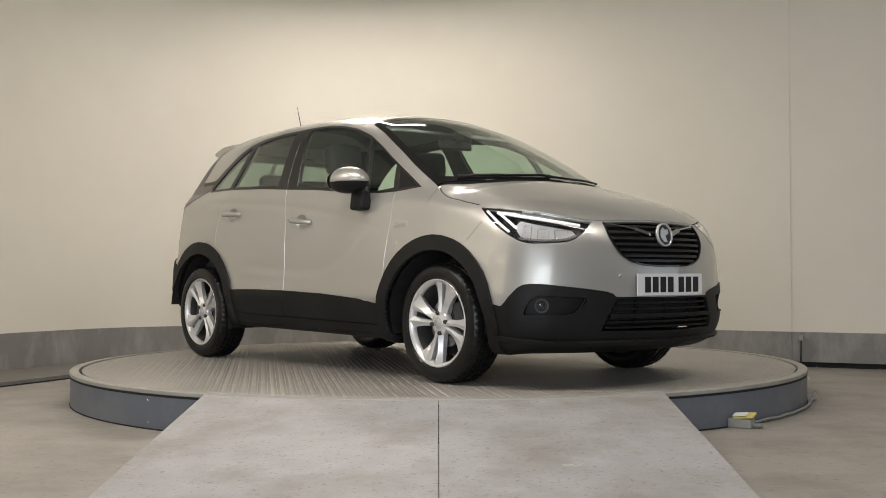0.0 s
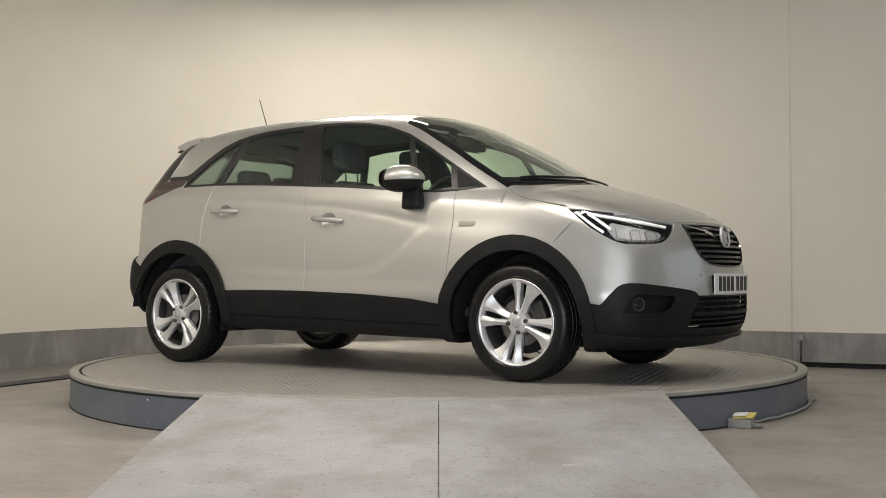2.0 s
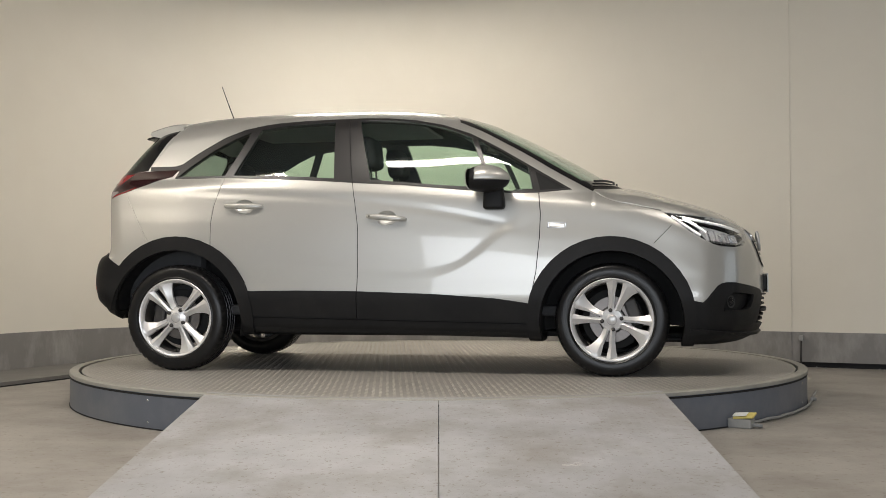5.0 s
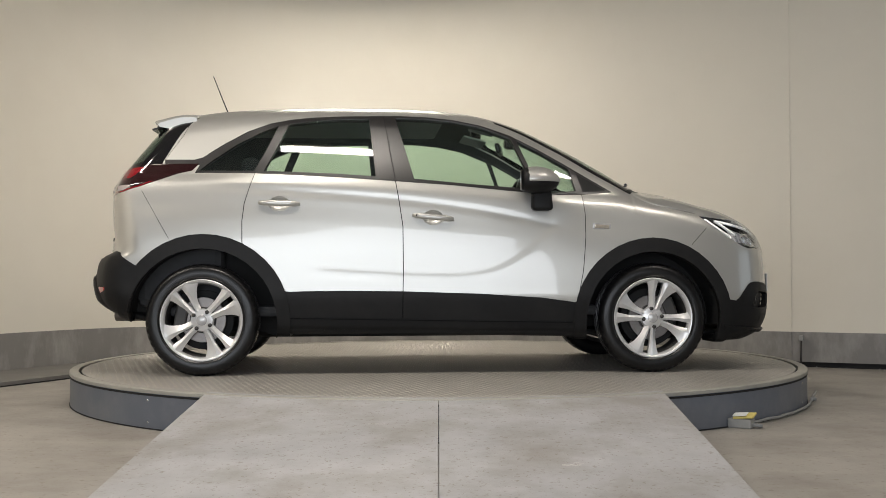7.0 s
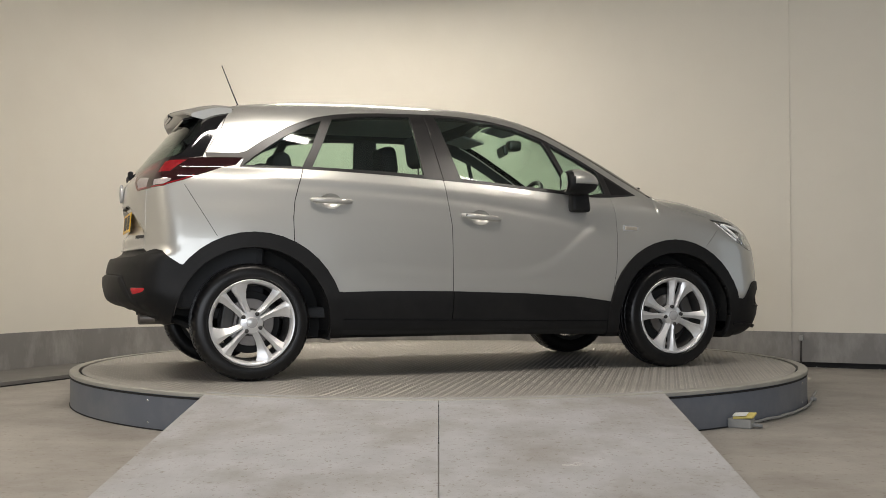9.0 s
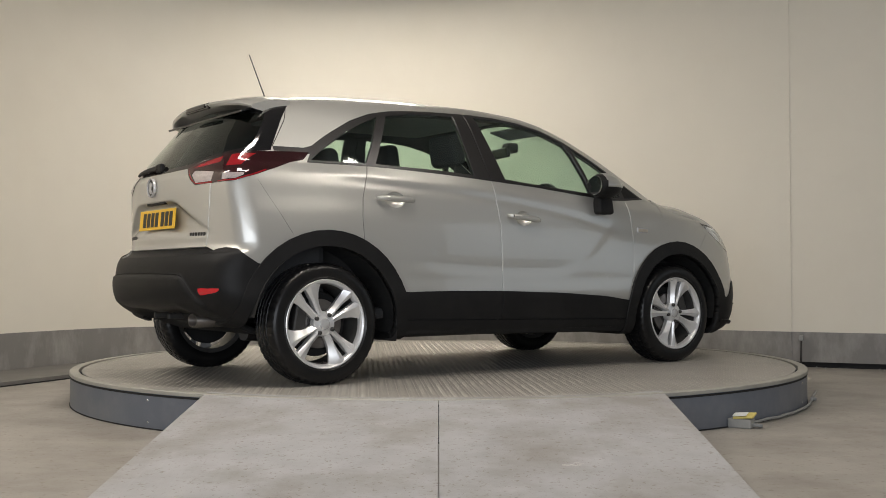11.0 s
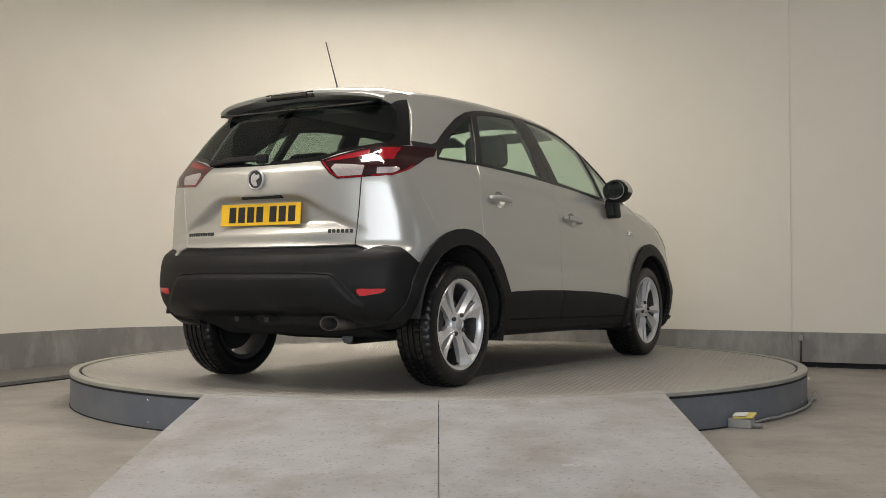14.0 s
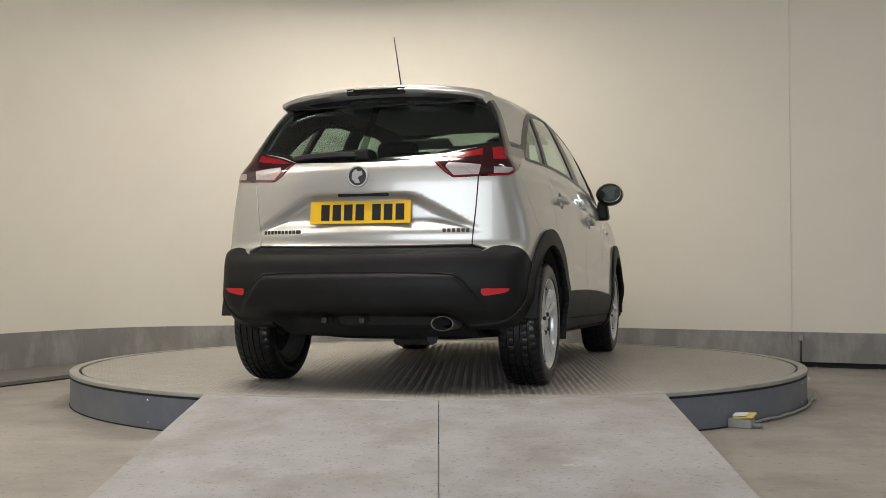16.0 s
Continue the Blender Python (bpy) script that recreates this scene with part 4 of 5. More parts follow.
panel("intake", "intake", M_DARK, bumper, both=True, outward=-0.045, thick=0.01, label="dark lower air intake")
tailgate = panel("tailgate", "tailgate", M_PAINT, both=True, inner=M_LINING, label="silver tailgate")
rear_glass = panel("rear_window", "rear_window", M_PRIV, tailgate, both=True, thick=0.005, outward=-0.001, label="dark rear window")
clear(rear_glass)
panel("border", "rear_black", M_GLOSS, rear_glass, both=True, thick=0.012, label="gloss black glass border")
rear_bumper = panel("rear_bumper", "rear_clad", M_CLAD, both=True, outward=0.006, thick=0.03, label="black textured rear bumper")
panel("groove", "groove", M_DARK, rear_bumper, both=True, outward=0.0, thick=0.01)
# Band between tailgate edge and bumper, given the bumper's black plastic
panel("set_back_band", "tail_slot", M_CLAD, rear_bumper, both=True, outward=-0.012, thick=0.015, label="dark band set back between tailgate and bumper")
pair("reflector", "reflector", M_RED, outward=0.007, thick=0.01, label="red bumper reflector", parents=(rear_bumper, rear_bumper))
doors_r = pair("rear_door", "rear_door", M_PAINT, M_LINING, "silver rear door", thick=0.025)
doors_f = pair("front_door", "front_door", M_PAINT, M_LINING, "silver front door", thick=0.025)
pair("door_cladding", "rear_door_clad", M_CLAD, M_LINING, "black door cladding", 0.009, 0.03, doors_r)
pair("door_cladding", "front_door_clad", M_CLAD, M_LINING, "black door cladding", 0.009, 0.03, doors_f)
pair("sill", "sill", M_CLAD, M_DARK, "black sill cladding", 0.003, 0.03)
pair("wheel_arch_trim", "arch_rear", M_CLAD, M_DARK, "black wheel arch trim", 0.016, 0.04)
pair("wheel_arch_trim", "arch_front", M_CLAD, M_DARK, "black wheel arch trim", 0.016, 0.04)
frames = pair("window_surround", "window_trim", M_TRIM, M_LINING, "satin black window surround", 0.002, 0.03)
clear(pair("quarter_window", "quarter_glass", M_GLASS, None, "tinted glass", -0.004, 0.004, frames))
clear(pair("window", "rear_door_glass", M_GLASS, None, "tinted glass", -0.004, 0.004, doors_r))
clear(pair("window", "front_door_glass", M_GLASS, None, "tinted glass", -0.004, 0.004, doors_f))
clear(pair("quarter_window", "front_quarter_glass", M_GLASS, None, "tinted glass", -0.004, 0.004, doors_f))
pair("mirror_triangle", "mirror_base", M_CLAD, M_LINING, "black plastic corner panel", 0.001, 0.03, doors_f)
for tag in [t for t in BODY.names if t.startswith("gap_")]:
    pieces("seal", tag, M_DARK, "dark shut line seal", -0.006, 0.012)
lamps_t = pair("tail_lamp", "tail_lamp", M_LAMPSIDE, M_DARK, "dark red tail lamp with clear cells", 0.003, 0.03)
pair("tail_lamp", "tail_lamp_inner", M_LAMPSIDE, M_DARK, "dark red tail lamp half on the tailgate", 0.003, 0.03, (tailgate, tailgate))
pieces("red_cell", "lamp_red", M_LAMPRED, "bright red lamp cell", 0.0025, 0.03, lamps_t)
pieces("clear_cell", "lamp_clear", M_CELL, "clear reversing lamp cell", 0.002, 0.03, lamps_t)


def skins(kind, line, depth=0.0):
    """Points on the body (degrees round the nose or tail, and height), sunk by a depth, with normals."""
    u, z = np.radians([q[0] for q in line]), np.array([q[1] for q in line], float)
    f = 1 if kind == "N" else -1
    d = np.stack([f * np.cos(u), -np.sin(u), 0 * u], 1)
    o = np.stack([np.full_like(z, 1.3 if kind == "N" else -1.0), 0 * z, z], 1)
    lo, hi = np.full_like(z, 0.2), np.full_like(z, 1.3)
    for _ in range(22):
        m = (lo + hi) / 2
        within = body(*(o + m[:, None] * d).T) < 0
        lo, hi = np.where(within, m, lo), np.where(within, hi, m)
    p = o + lo[:, None] * d
    _, n = settle(p, 1)
    return p - n * depth, n


def skin(kind, u, z, depth=0.0):
    p, n = skins(kind, [(u, z)], depth)
    return Vector(p[0]), Vector(n[0])


def strip(kind, pts, depth, wide, tall, per=5, mirror=0):
    """A flat bar that follows the body; pts are degrees and heights."""
    ps, ns = skins(kind, spline(pts, per), depth)
    b, rings = bmesh.new(), []
    for i in range(len(ps)):
        p, n = Vector(ps[i]), Vector(ns[i])
        d = Vector(ps[min(i + 1, len(ps) - 1)] - ps[max(i - 1, 0)]).normalized()
        s = n.cross(d).normalized() * tall / 2
        rings.append([p + s + n * wide / 2, p - s + n * wide / 2, p - s - n * wide / 2, p + s - n * wide / 2])
    vs = [[b.verts.new((v.x, -v.y if mirror else v.y, v.z)) for v in r] for r in rings]
    for a, c in zip(vs, vs[1:]):
        for i in range(4):
            b.faces.new((a[i], a[(i + 1) % 4], c[(i + 1) % 4], c[i]))
    b.faces.new(vs[0]), b.faces.new(vs[-1][::-1])
    bmesh.ops.recalc_face_normals(b, faces=b.faces)
    return b


def flipped(bm):
    """The mirror image of a bmesh across the car's middle."""
    bmesh.ops.scale(bm, vec=(1, -1, 1), verts=bm.verts)
    bmesh.ops.reverse_faces(bm, faces=bm.faces)
    return bm


def ball(sx, sy, sz, at, seg=24, rings=14, m=None):
    b = bmesh.new()
    bmesh.ops.create_uvsphere(b, u_segments=seg, v_segments=rings, radius=1)
    bmesh.ops.scale(b, vec=(sx, sy, sz), verts=b.verts)
    bmesh.ops.transform(b, matrix=Matrix.Translation(at) @ (m or Matrix()), verts=b.verts)
    return b


# head lamps: clear lens over a dark housing with light guides and reflector boxes
for i, lens in enumerate(pair("headlamp", ["headlamp", "head_bright"], M_LENS, None, "clear head lamp with bright light guides", 0.002, 0.003)):
    clear(lens)
    house = panel("housing", "headlamp", M_GLOSS, lens, None, "black lamp housing", False, i, -0.055, 0.01)
    panel("reflector_bowl", "head_bright", M_LAMPCLEAR, lens, None, "bright ribbed reflector bowl", False, i, -0.045, 0.01)
    part("light_guide", strip("N", [(66.4, 0.900), (63.8, 0.868), (60.6, 0.828), (57.2, 0.788)], 0.014, 0.010, 0.012, mirror=i), M_WHITE, lens, "white light guide")
    part("light_guide", strip("N", [(62.2, 0.889), (60.0, 0.868), (57.2, 0.836), (54.8, 0.806)], 0.014, 0.010, 0.012, mirror=i), M_WHITE, lens)
    part("light_guide", strip("N", [(65.8, 0.902), (56, 0.884), (46, 0.864), (36.5, 0.842)], 0.016, 0.010, 0.007, 6, mirror=i), M_SATIN, lens)
    part("light_guide", strip("N", [(62.2, 0.887), (52, 0.862), (42, 0.838), (34.0, 0.819)], 0.012, 0.010, 0.012, 6, mirror=i), M_WHITE, lens)
    for a, z, w, h in ((51.5, 0.795, 0.045, 0.075), (46.0, 0.780, 0.055, 0.07), (40.0, 0.780, 0.07, 0.055)):
        p, n = skin("N", a, z, 0.045)
        m = n.to_track_quat("Z", "Y").to_matrix().to_4x4()
        b = box(w, h, 0.03, (0, 0, 0), 0.008)
        bmesh.ops.delete(b, geom=[f for f in b.faces if f.normal.z > 0.9], context="FACES_ONLY")
        bmesh.ops.transform(b, matrix=Matrix.Translation(p) @ m, verts=b.verts)
        part("reflector", flipped(b) if i else b, M_SATIN, lens, "bright reflector box")
        b2 = ball(0.016, 0.016, 0.012, p - n * 0.002)
        part("projector", flipped(b2) if i else b2, M_LENS, lens, smooth=True)
    part("bezel", strip("N", [(53.8, 0.752), (47, 0.741), (40, 0.743), (36.0, 0.762)], 0.02, 0.02, 0.012, 6, mirror=i), M_SATIN, lens)

# grille
grille = panel("grille", "grille", M_DARK, None, None, "black slatted grille with chrome wing", True, 0, -0.05, 0.01)
for z, u in ((0.815, 24.6), (0.785, 24.0), (0.752, 23.2), (0.722, 22.2), (0.692, 20.8), (0.663, 19.0), (0.638, 16.4)):
    part("slat", strip("N", [(-u, z), (-u / 2, z), (0, z), (u / 2, z), (u, z)], 0.014, 0.028, 0.013, 5), M_TRIM, grille)
part("grille_frame", strip("N", [(25.3, 0.828), (24.2, 0.75), (22.0, 0.695), (18.2, 0.645), (11.5, 0.617), (0, 0.611), (-11.5, 0.617), (-18.2, 0.645), (-22.0, 0.695), (-24.2, 0.75), (-25.3, 0.828)],
                           0.008, 0.03, 0.008, 4), M_GLOSS, grille)
for s in (1, -1):
    part("wing", strip("N", [(s * 25.4, 0.824), (s * 18, 0.812), (s * 12.5, 0.800), (s * 9.0, 0.793)], 0.002, 0.014, 0.009, 5), M_CHROME, grille, "chrome wing bar")
    part("wing", strip("N", [(s * 12.5, 0.799), (s * 9.0, 0.785), (s * 5.5, 0.772)], 0.0, 0.014, 0.024, 5), M_CHROME, grille)


def roundel(parent, at, r, turn):
    """A round badge: chrome ring, dark field and a plain raised shape."""
    m = Matrix.Translation(at) @ turn
    b = part("badge", lathe([(r * 0.80, -0.008), (r * 0.99, -0.008), (r, 0.0), (r * 0.96, 0.008), (r * 0.88, 0.009), (r * 0.82, 0.004)], 40, m=m, closed=True), M_BADGE, parent, "round chrome badge", smooth=True)
    part("field", lathe([(0.0, 0.001), (r * 0.83, 0.001), (r * 0.83, -0.004), (0.0, -0.004)], 32, m=m), M_STEEL, b)
    shape = prism([(-0.55 * r, -0.2 * r), (-0.2 * r, -0.62 * r), (0.25 * r, -0.60 * r), (0.05 * r, -0.1 * r), (0.5 * r, 0.15 * r), (0.42 * r, 0.5 * r), (0.05 * r, 0.42 * r), (-0.15 * r, 0.65 * r), (-0.5 * r, 0.35 * r)],
                  0.0, 0.006, 0.0015)
    bmesh.ops.transform(shape, matrix=m, verts=shape.verts)
    part("emblem", shape, M_BADGE, b)
    return b


roundel(car, (2.155, 0, 0.772), 0.062, pose(0, 0, 0, 0, 82, 0) @ pose(0, 0, 0, 0, 0, 90))
roundel(tailgate, (-1.932, 0, 1.050), 0.054, pose(0, 0, 0, 0, -90, 0) @ pose(0, 0, 0, 0, 0, -90))

# lower intake slats, fog lamps, bumper details
for z, u in ((0.425, 22.8), (0.395, 24.0), (0.330, 26.2), (0.302, 26.8)):
    part("slat", strip("N", [(-u, z), (-u / 2, z), (0, z), (u / 2, z), (u, z)], 0.02, 0.03, 0.010, 5), M_CLAD, bumper)
part("cross_bar", strip("N", [(-25.4, 0.362), (-13, 0.362), (0, 0.362), (13, 0.362), (25.4, 0.362)], 0.008, 0.034, 0.020, 5), M_CLAD, bumper, "black intake cross bar")
for u in (-14, 0, 14):
    part("rib", strip("N", [(u, 0.44), (u, 0.36), (u, 0.285)], 0.034, 0.02, 0.008, 3), M_CLAD, bumper)
part("splitter", strip("N", [(-62, 0.262), (-45, 0.243), (-28, 0.240), (0, 0.238), (28, 0.240), (45, 0.243), (62, 0.262)], -0.010, 0.026, 0.020, 6), M_CLAD, bumper, "black lower lip")
for i, recess in enumerate(pair("fog_surround", "fog_recess", M_CLAD, None, "black fog lamp surround", -0.028, 0.02, (bumper, bumper))):
    p, n = skin("N", 46.5, 0.415, 0.03)
    m = Matrix.Translation(p) @ n.to_track_quat("Z", "Y").to_matrix().to_4x4()
    b = lathe([(0.0, 0.012), (0.02, 0.011), (0.032, 0.006), (0.036, 0.0), (0.036, -0.01)], 24, m=m @ Matrix.Scale(0.8, 4))
    clear(part("fog_lamp", flipped(b) if i else b, M_LENS, recess, "round clear fog lamp", smooth=True))
    b = lathe([(0.0, -0.006), (0.022, 0.0), (0.033, 0.004), (0.036, 0.004)], 24, m=m)
    part("reflector", flipped(b) if i else b, M_STEEL, recess, smooth=True)
    part("edge", strip("N", [(51.5, 0.37), (46, 0.366), (39.5, 0.369), (36.2, 0.388), (33.8, 0.448)], -0.004, 0.012, 0.008, 5, mirror=i), M_CLAD, recess)
for s in (1, -1):
    p, n = skin("N", s * 21.3, 0.563, -0.001)
    part("sensor", lathe([(0.0, 0.003), (0.008, 0.003), (0.010, 0.0)], 16, m=Matrix.Translation(p) @ n.to_track_quat("Z", "Y").to_matrix().to_4x4()), M_PAINT, bumper, smooth=True)


def number_plate(parent, at, turn, material, label):
    m = Matrix.Translation(at) @ turn
    plate = part("number_plate", box(0.52, 0.111, 0.006, bevel=0.002), material, parent, label, at=m)
    x = -0.205
    for k, w in enumerate((0.05, 0.05, 0.05, 0.05, 0, 0.05, 0.05, 0.05)):
        if w:
            part("bar", box(0.044, 0.079, 0.002, (x + 0.025, 0, 0.0035)), M_INK, plate)
            x += 0.060
        else:
            x += 0.026
    return plate


FACE_FRONT = Matrix(((0, 0, 1, 0), (1, 0, 0, 0), (0, 1, 0, 0), (0, 0, 0, 1)))
FACE_REAR = Matrix(((0, 0, -1, 0), (-1, 0, 0, 0), (0, 1, 0, 0), (0, 0, 0, 1)))
number_plate(bumper, (2.191, 0, 0.517), FACE_FRONT, M_PLATE_W, "white number plate with black bars")
part("plate_holder", box(0.03, 0.46, 0.09, (2.172, 0, 0.517), 0.004), M_CLAD, bumper)
number_plate(tailgate, (-1.899, 0, 0.876), FACE_REAR @ pose(0, 0, 0, -5, 0, 0), M_PLATE_Y, "yellow number plate with black bars")
part("tailgate_handle", box(0.03, 0.26, 0.016, (-1.902, -0.02, 0.962), 0.004), M_CLAD, tailgate, "black grip over the plate")
# raised lettering, as plain bars
for y0, n, w in ((-0.412, 6, 0.0195), (0.535, 9, 0.0185), (0.345, 1, 0.034)):
    for k in range(n):
        y = y0 - k * (w + 0.003) - w / 2
        u = math.degrees(math.atan2(-y, 0.88))
        p, nn = skin("R", u, 0.783, -0.002)
        p, nn = skin("R", math.degrees(math.atan2(-y, -(p.x + 1.0))), 0.783, -0.002)
        part("letter_bar", box(w * 0.8, 0.018, 0.004, bevel=0.001), M_STEEL, tailgate, at=Matrix.Translation(p) @ pose(0, 0, 0, 0, 0, math.degrees(math.atan2(nn.y, nn.x)) + 180) @ FACE_REAR)

# spoiler over the rear window
def spoiler():
    b, rows = bmesh.new(), []
    for i in range(25):
        y = -0.548 + 1.096 * i / 24
        a = abs(y)
        root = -1.37
        tip = -1.672 + 0.22 * a * a + 0.35 * max(0, a - 0.42) ** 1.5
        zr = float(ROOF(np.array([root]))[0]) - 0.19 * a * a + 0.001 - 0.9 * max(0, a - 0.45) ** 2
        zt = 1.524 - 0.13 * a * a - 1.2 * max(0, a - 0.45) ** 2
        row = []
        for k in range(7):
            t = k / 6
            row.append((root + (tip - root) * t, y, zr + (zt - zr) * t + 0.020 * math.sin(math.pi * t) * (1 - 0.5 * t)))
        row += [(tip - 0.006, y, zt - 0.010), (tip + 0.002, y, zt - 0.022), (tip + 0.10, y, zt - 0.042), (root - 0.06, y, zr - 0.08), (root, y, zr - 0.03)]
        rows.append([b.verts.new(v) for v in row])
    n = len(rows[0])
    for p, q in zip(rows, rows[1:]):
        for k in range(n):
            b.faces.new((p[k], p[(k + 1) % n], q[(k + 1) % n], q[k]))
    b.faces.new(rows[0]), b.faces.new(rows[-1][::-1])
    bmesh.ops.recalc_face_normals(b, faces=b.faces)
    return b


wing = part("spoiler", spoiler(), M_PAINT, car, "silver roof spoiler", sharp=45)
part("underside", box(0.13, 1.02, 0.012, (-1.575, 0, 1.455), 0.004, m=pose(0, 0, 0, 0, -16, 0)), M_GLOSS, wing, "gloss black spoiler underside")
part("brake_light", box(0.012, 0.24, 0.022, (-1.673, 0.0, 1.508), 0.004), M_GLOSS, wing, "dark high brake light")
part("light_frame", box(0.02, 0.32, 0.034, (-1.662, 0.0, 1.507), 0.008), M_GLOSS, wing)

# aerial and wipers
aerial = part("aerial", tube([(-1.245, 0, 1.60), (-1.29, 0.003, 1.71), (-1.345, 0.008, 1.85)], 0.0042, 8, taper=0.0028), M_INK, car, "thin black roof aerial", smooth=True)
part("aerial_base", ball(0.045, 0.018, 0.018, (-1.225, 0, 1.597)), M_CLAD, aerial, smooth=True)
arm = part("rear_wiper", strip("R", [(-1, 1.150), (-8, 1.153), (-16, 1.150), (-23, 1.142)], -0.014, 0.012, 0.024, 5), M_CLAD, tailgate, "black rear wiper")
p, n = skin("R", 0, 1.155, -0.008)
part("pivot", box(0.03, 0.07, 0.05, p, 0.01), M_CLAD, arm)
part("blade", strip("R", [(-2, 1.168), (-10, 1.172), (-18, 1.166), (-24.5, 1.152)], -0.007, 0.008, 0.008, 5), M_INK, arm)
for y0, y1 in ((-0.58, 0.06), (0.0, 0.56)):
    pts = []
    for k in range(7):
        y = y0 + (y1 - y0) * k / 6
        x = 1.30 - 0.33 * max(0, abs(y) - 0.2) ** 1.2 - 0.02 * k / 6
        pts.append((x, y, float(ROOF(np.array([x]))[0] - CROWN(np.array([x]))[0] * y * y) + 0.012))
    part("wiper", tube(pts, 0.007, 6), M_INK, screen, "black wiper arm")

# door handles, side lamps, mirrors
def skin_y(x, z):
    return -float(half_width(np.array([x]), np.array([z]))[0])


for i in (0, 1):
    s = -1 if i else 1
    for door, x0, z0, dz in ((doors_r[i], -0.866, 0.979, -0.007), (doors_f[i], 0.015, 0.899, -0.022)):
        y = skin_y(x0, z0)
        b = bmesh.new()
        rings = []
        for q in range(6):
            k = math.cos(q / 5 * math.pi / 2)
            rings.append([b.verts.new((x0 + 0.061 * k * math.cos(a), skin_y(x0 + 0.061 * k * math.cos(a), z0 + 0.045 * k * math.sin(a)) + 0.030 * math.sin(q / 5 * math.pi / 2) + 0.0005,
                                       z0 + 0.045 * k * math.sin(a))) for a in [2 * math.pi * j / 28 for j in range(28)]])
        for a, c in zip(rings, rings[1:]):
            for j in range(28):
                b.faces.new((a[j], a[(j + 1) % 28], c[(j + 1) % 28], c[j]))
        bmesh.ops.remove_doubles(b, verts=b.verts, dist=0.0004)
        cup = part("handle_cup", flipped(b) if i else b, M_PAINT, door, "hollow behind the handle", smooth=True)
        rows, b = [], bmesh.new()
        for k in range(13):
            t = k / 12 * 2 - 1
            w = 0.017 * (1 - 0.45 * t ** 6)
            c = Vector((x0 + 0.119 * t, y - 0.034 + 0.026 * t ** 4, z0 + dz * t / 2 + 0.002))
            rows.append([b.verts.new(c + Vector((0, 0.011 * math.cos(a), w * math.sin(a)))) for a in [2 * math.pi * j / 10 for j in range(10)]])
        for a, c in zip(rows, rows[1:]):
            for j in range(10):
                b.faces.new((a[j], a[(j + 1) % 10], c[(j + 1) % 10], c[j]))
        b.faces.new(rows[0]), b.faces.new(rows[-1])
        bmesh.ops.recalc_face_normals(b, faces=b.faces)
        part("handle", flipped(b) if i else b, M_PAINT, door, "silver door handle", smooth=True)
        if door is doors_f[i]:
            b = lathe([(0.0, 0.002), (0.006, 0.002), (0.007, 0)], 12, "y", m=Matrix.Translation((x0 - 0.095, y - 0.032, z0 + 0.012)))
            part("lock", flipped(b) if i else b, M_STEEL, door)
    y = skin_y(1.0, 0.848)
    b = box(0.108, 0.008, 0.036, (1.0, y - 0.001, 0.848), 0.0039, 3, m=pose(0, 0, 0, 0, 3, 4))
    side_lamp = part("side_lamp", flipped(b) if i else b, M_BADGE, car, "small clear side lamp in chrome")
    b = box(0.088, 0.006, 0.022, (1.0, y - 0.0045, 0.848), 0.003, m=pose(0, 0, 0, 0, 3, 4))
    part("lens", flipped(b) if i else b, M_AMBER, side_lamp)
    # mirror
    def cap(z_lo, x_lo, grow=0.0):
        b = ball(0.098 + grow, 0.098 + grow, 0.080 + grow, (0, 0, 0), 36, 24)
        for v in b.verts:
            v.co.x *= 1.0 - 0.9 * v.co.z
            v.co.y += 0.12 * v.co.x
            if v.co.x < x_lo:
                v.co.x = x_lo + (v.co.x - x_lo) * 0.12
            v.co.z = max(z_lo, v.co.z)
        if z_lo > -0.5:
            bmesh.ops.delete(b, geom=[f for f in b.faces if f.calc_center_median().x < x_lo + 0.001], context="FACES")
        bmesh.ops.scale(b, vec=(1.42, 0.94, 0.95), verts=b.verts)
        bmesh.ops.translate(b, vec=(0.602, -0.892, 1.112), verts=b.verts)
        return b
    b = cap(-0.012, -0.035, 0.003)
    mirror = part("door_mirror", flipped(b) if i else b, M_PAINT, doors_f[i], "silver door mirror cap", smooth=True)
    b = cap(-1, -0.055)
    part("mirror_housing", flipped(b) if i else b, M_CLAD, mirror, "black mirror housing", smooth=True)
    b = lathe([(0.0, 0.0), (0.93, 0.0), (1.0, -0.05), (1.0, -1.0), (0.0, -1.0)], 32, "x", m=Matrix.Translation((0.512, -0.905, 1.112)) @ pose(0, 0, 0, 0, 0, 171) @ Matrix.Diagonal((0.006, 0.073, 0.058, 1)))
    part("mirror_glass", flipped(b) if i else b, M_MIRROR, mirror)
    b = box(0.11, 0.09, 0.13, (0, 0, 0), 0.02, 3)
    for v in b.verts:
        k = 1.0 - 0.35 * (v.co.z + 0.065) / 0.13
        v.co.x, v.co.y = v.co.x * (0.72 + 0.42 * k) - 0.02 * v.co.z, v.co.y * k
    bmesh.ops.translate(b, vec=(0.645, -0.838, 1.005), verts=b.verts)
    part("mirror_stalk", flipped(b) if i else b, M_CLAD, mirror, "black mirror foot", smooth=True)

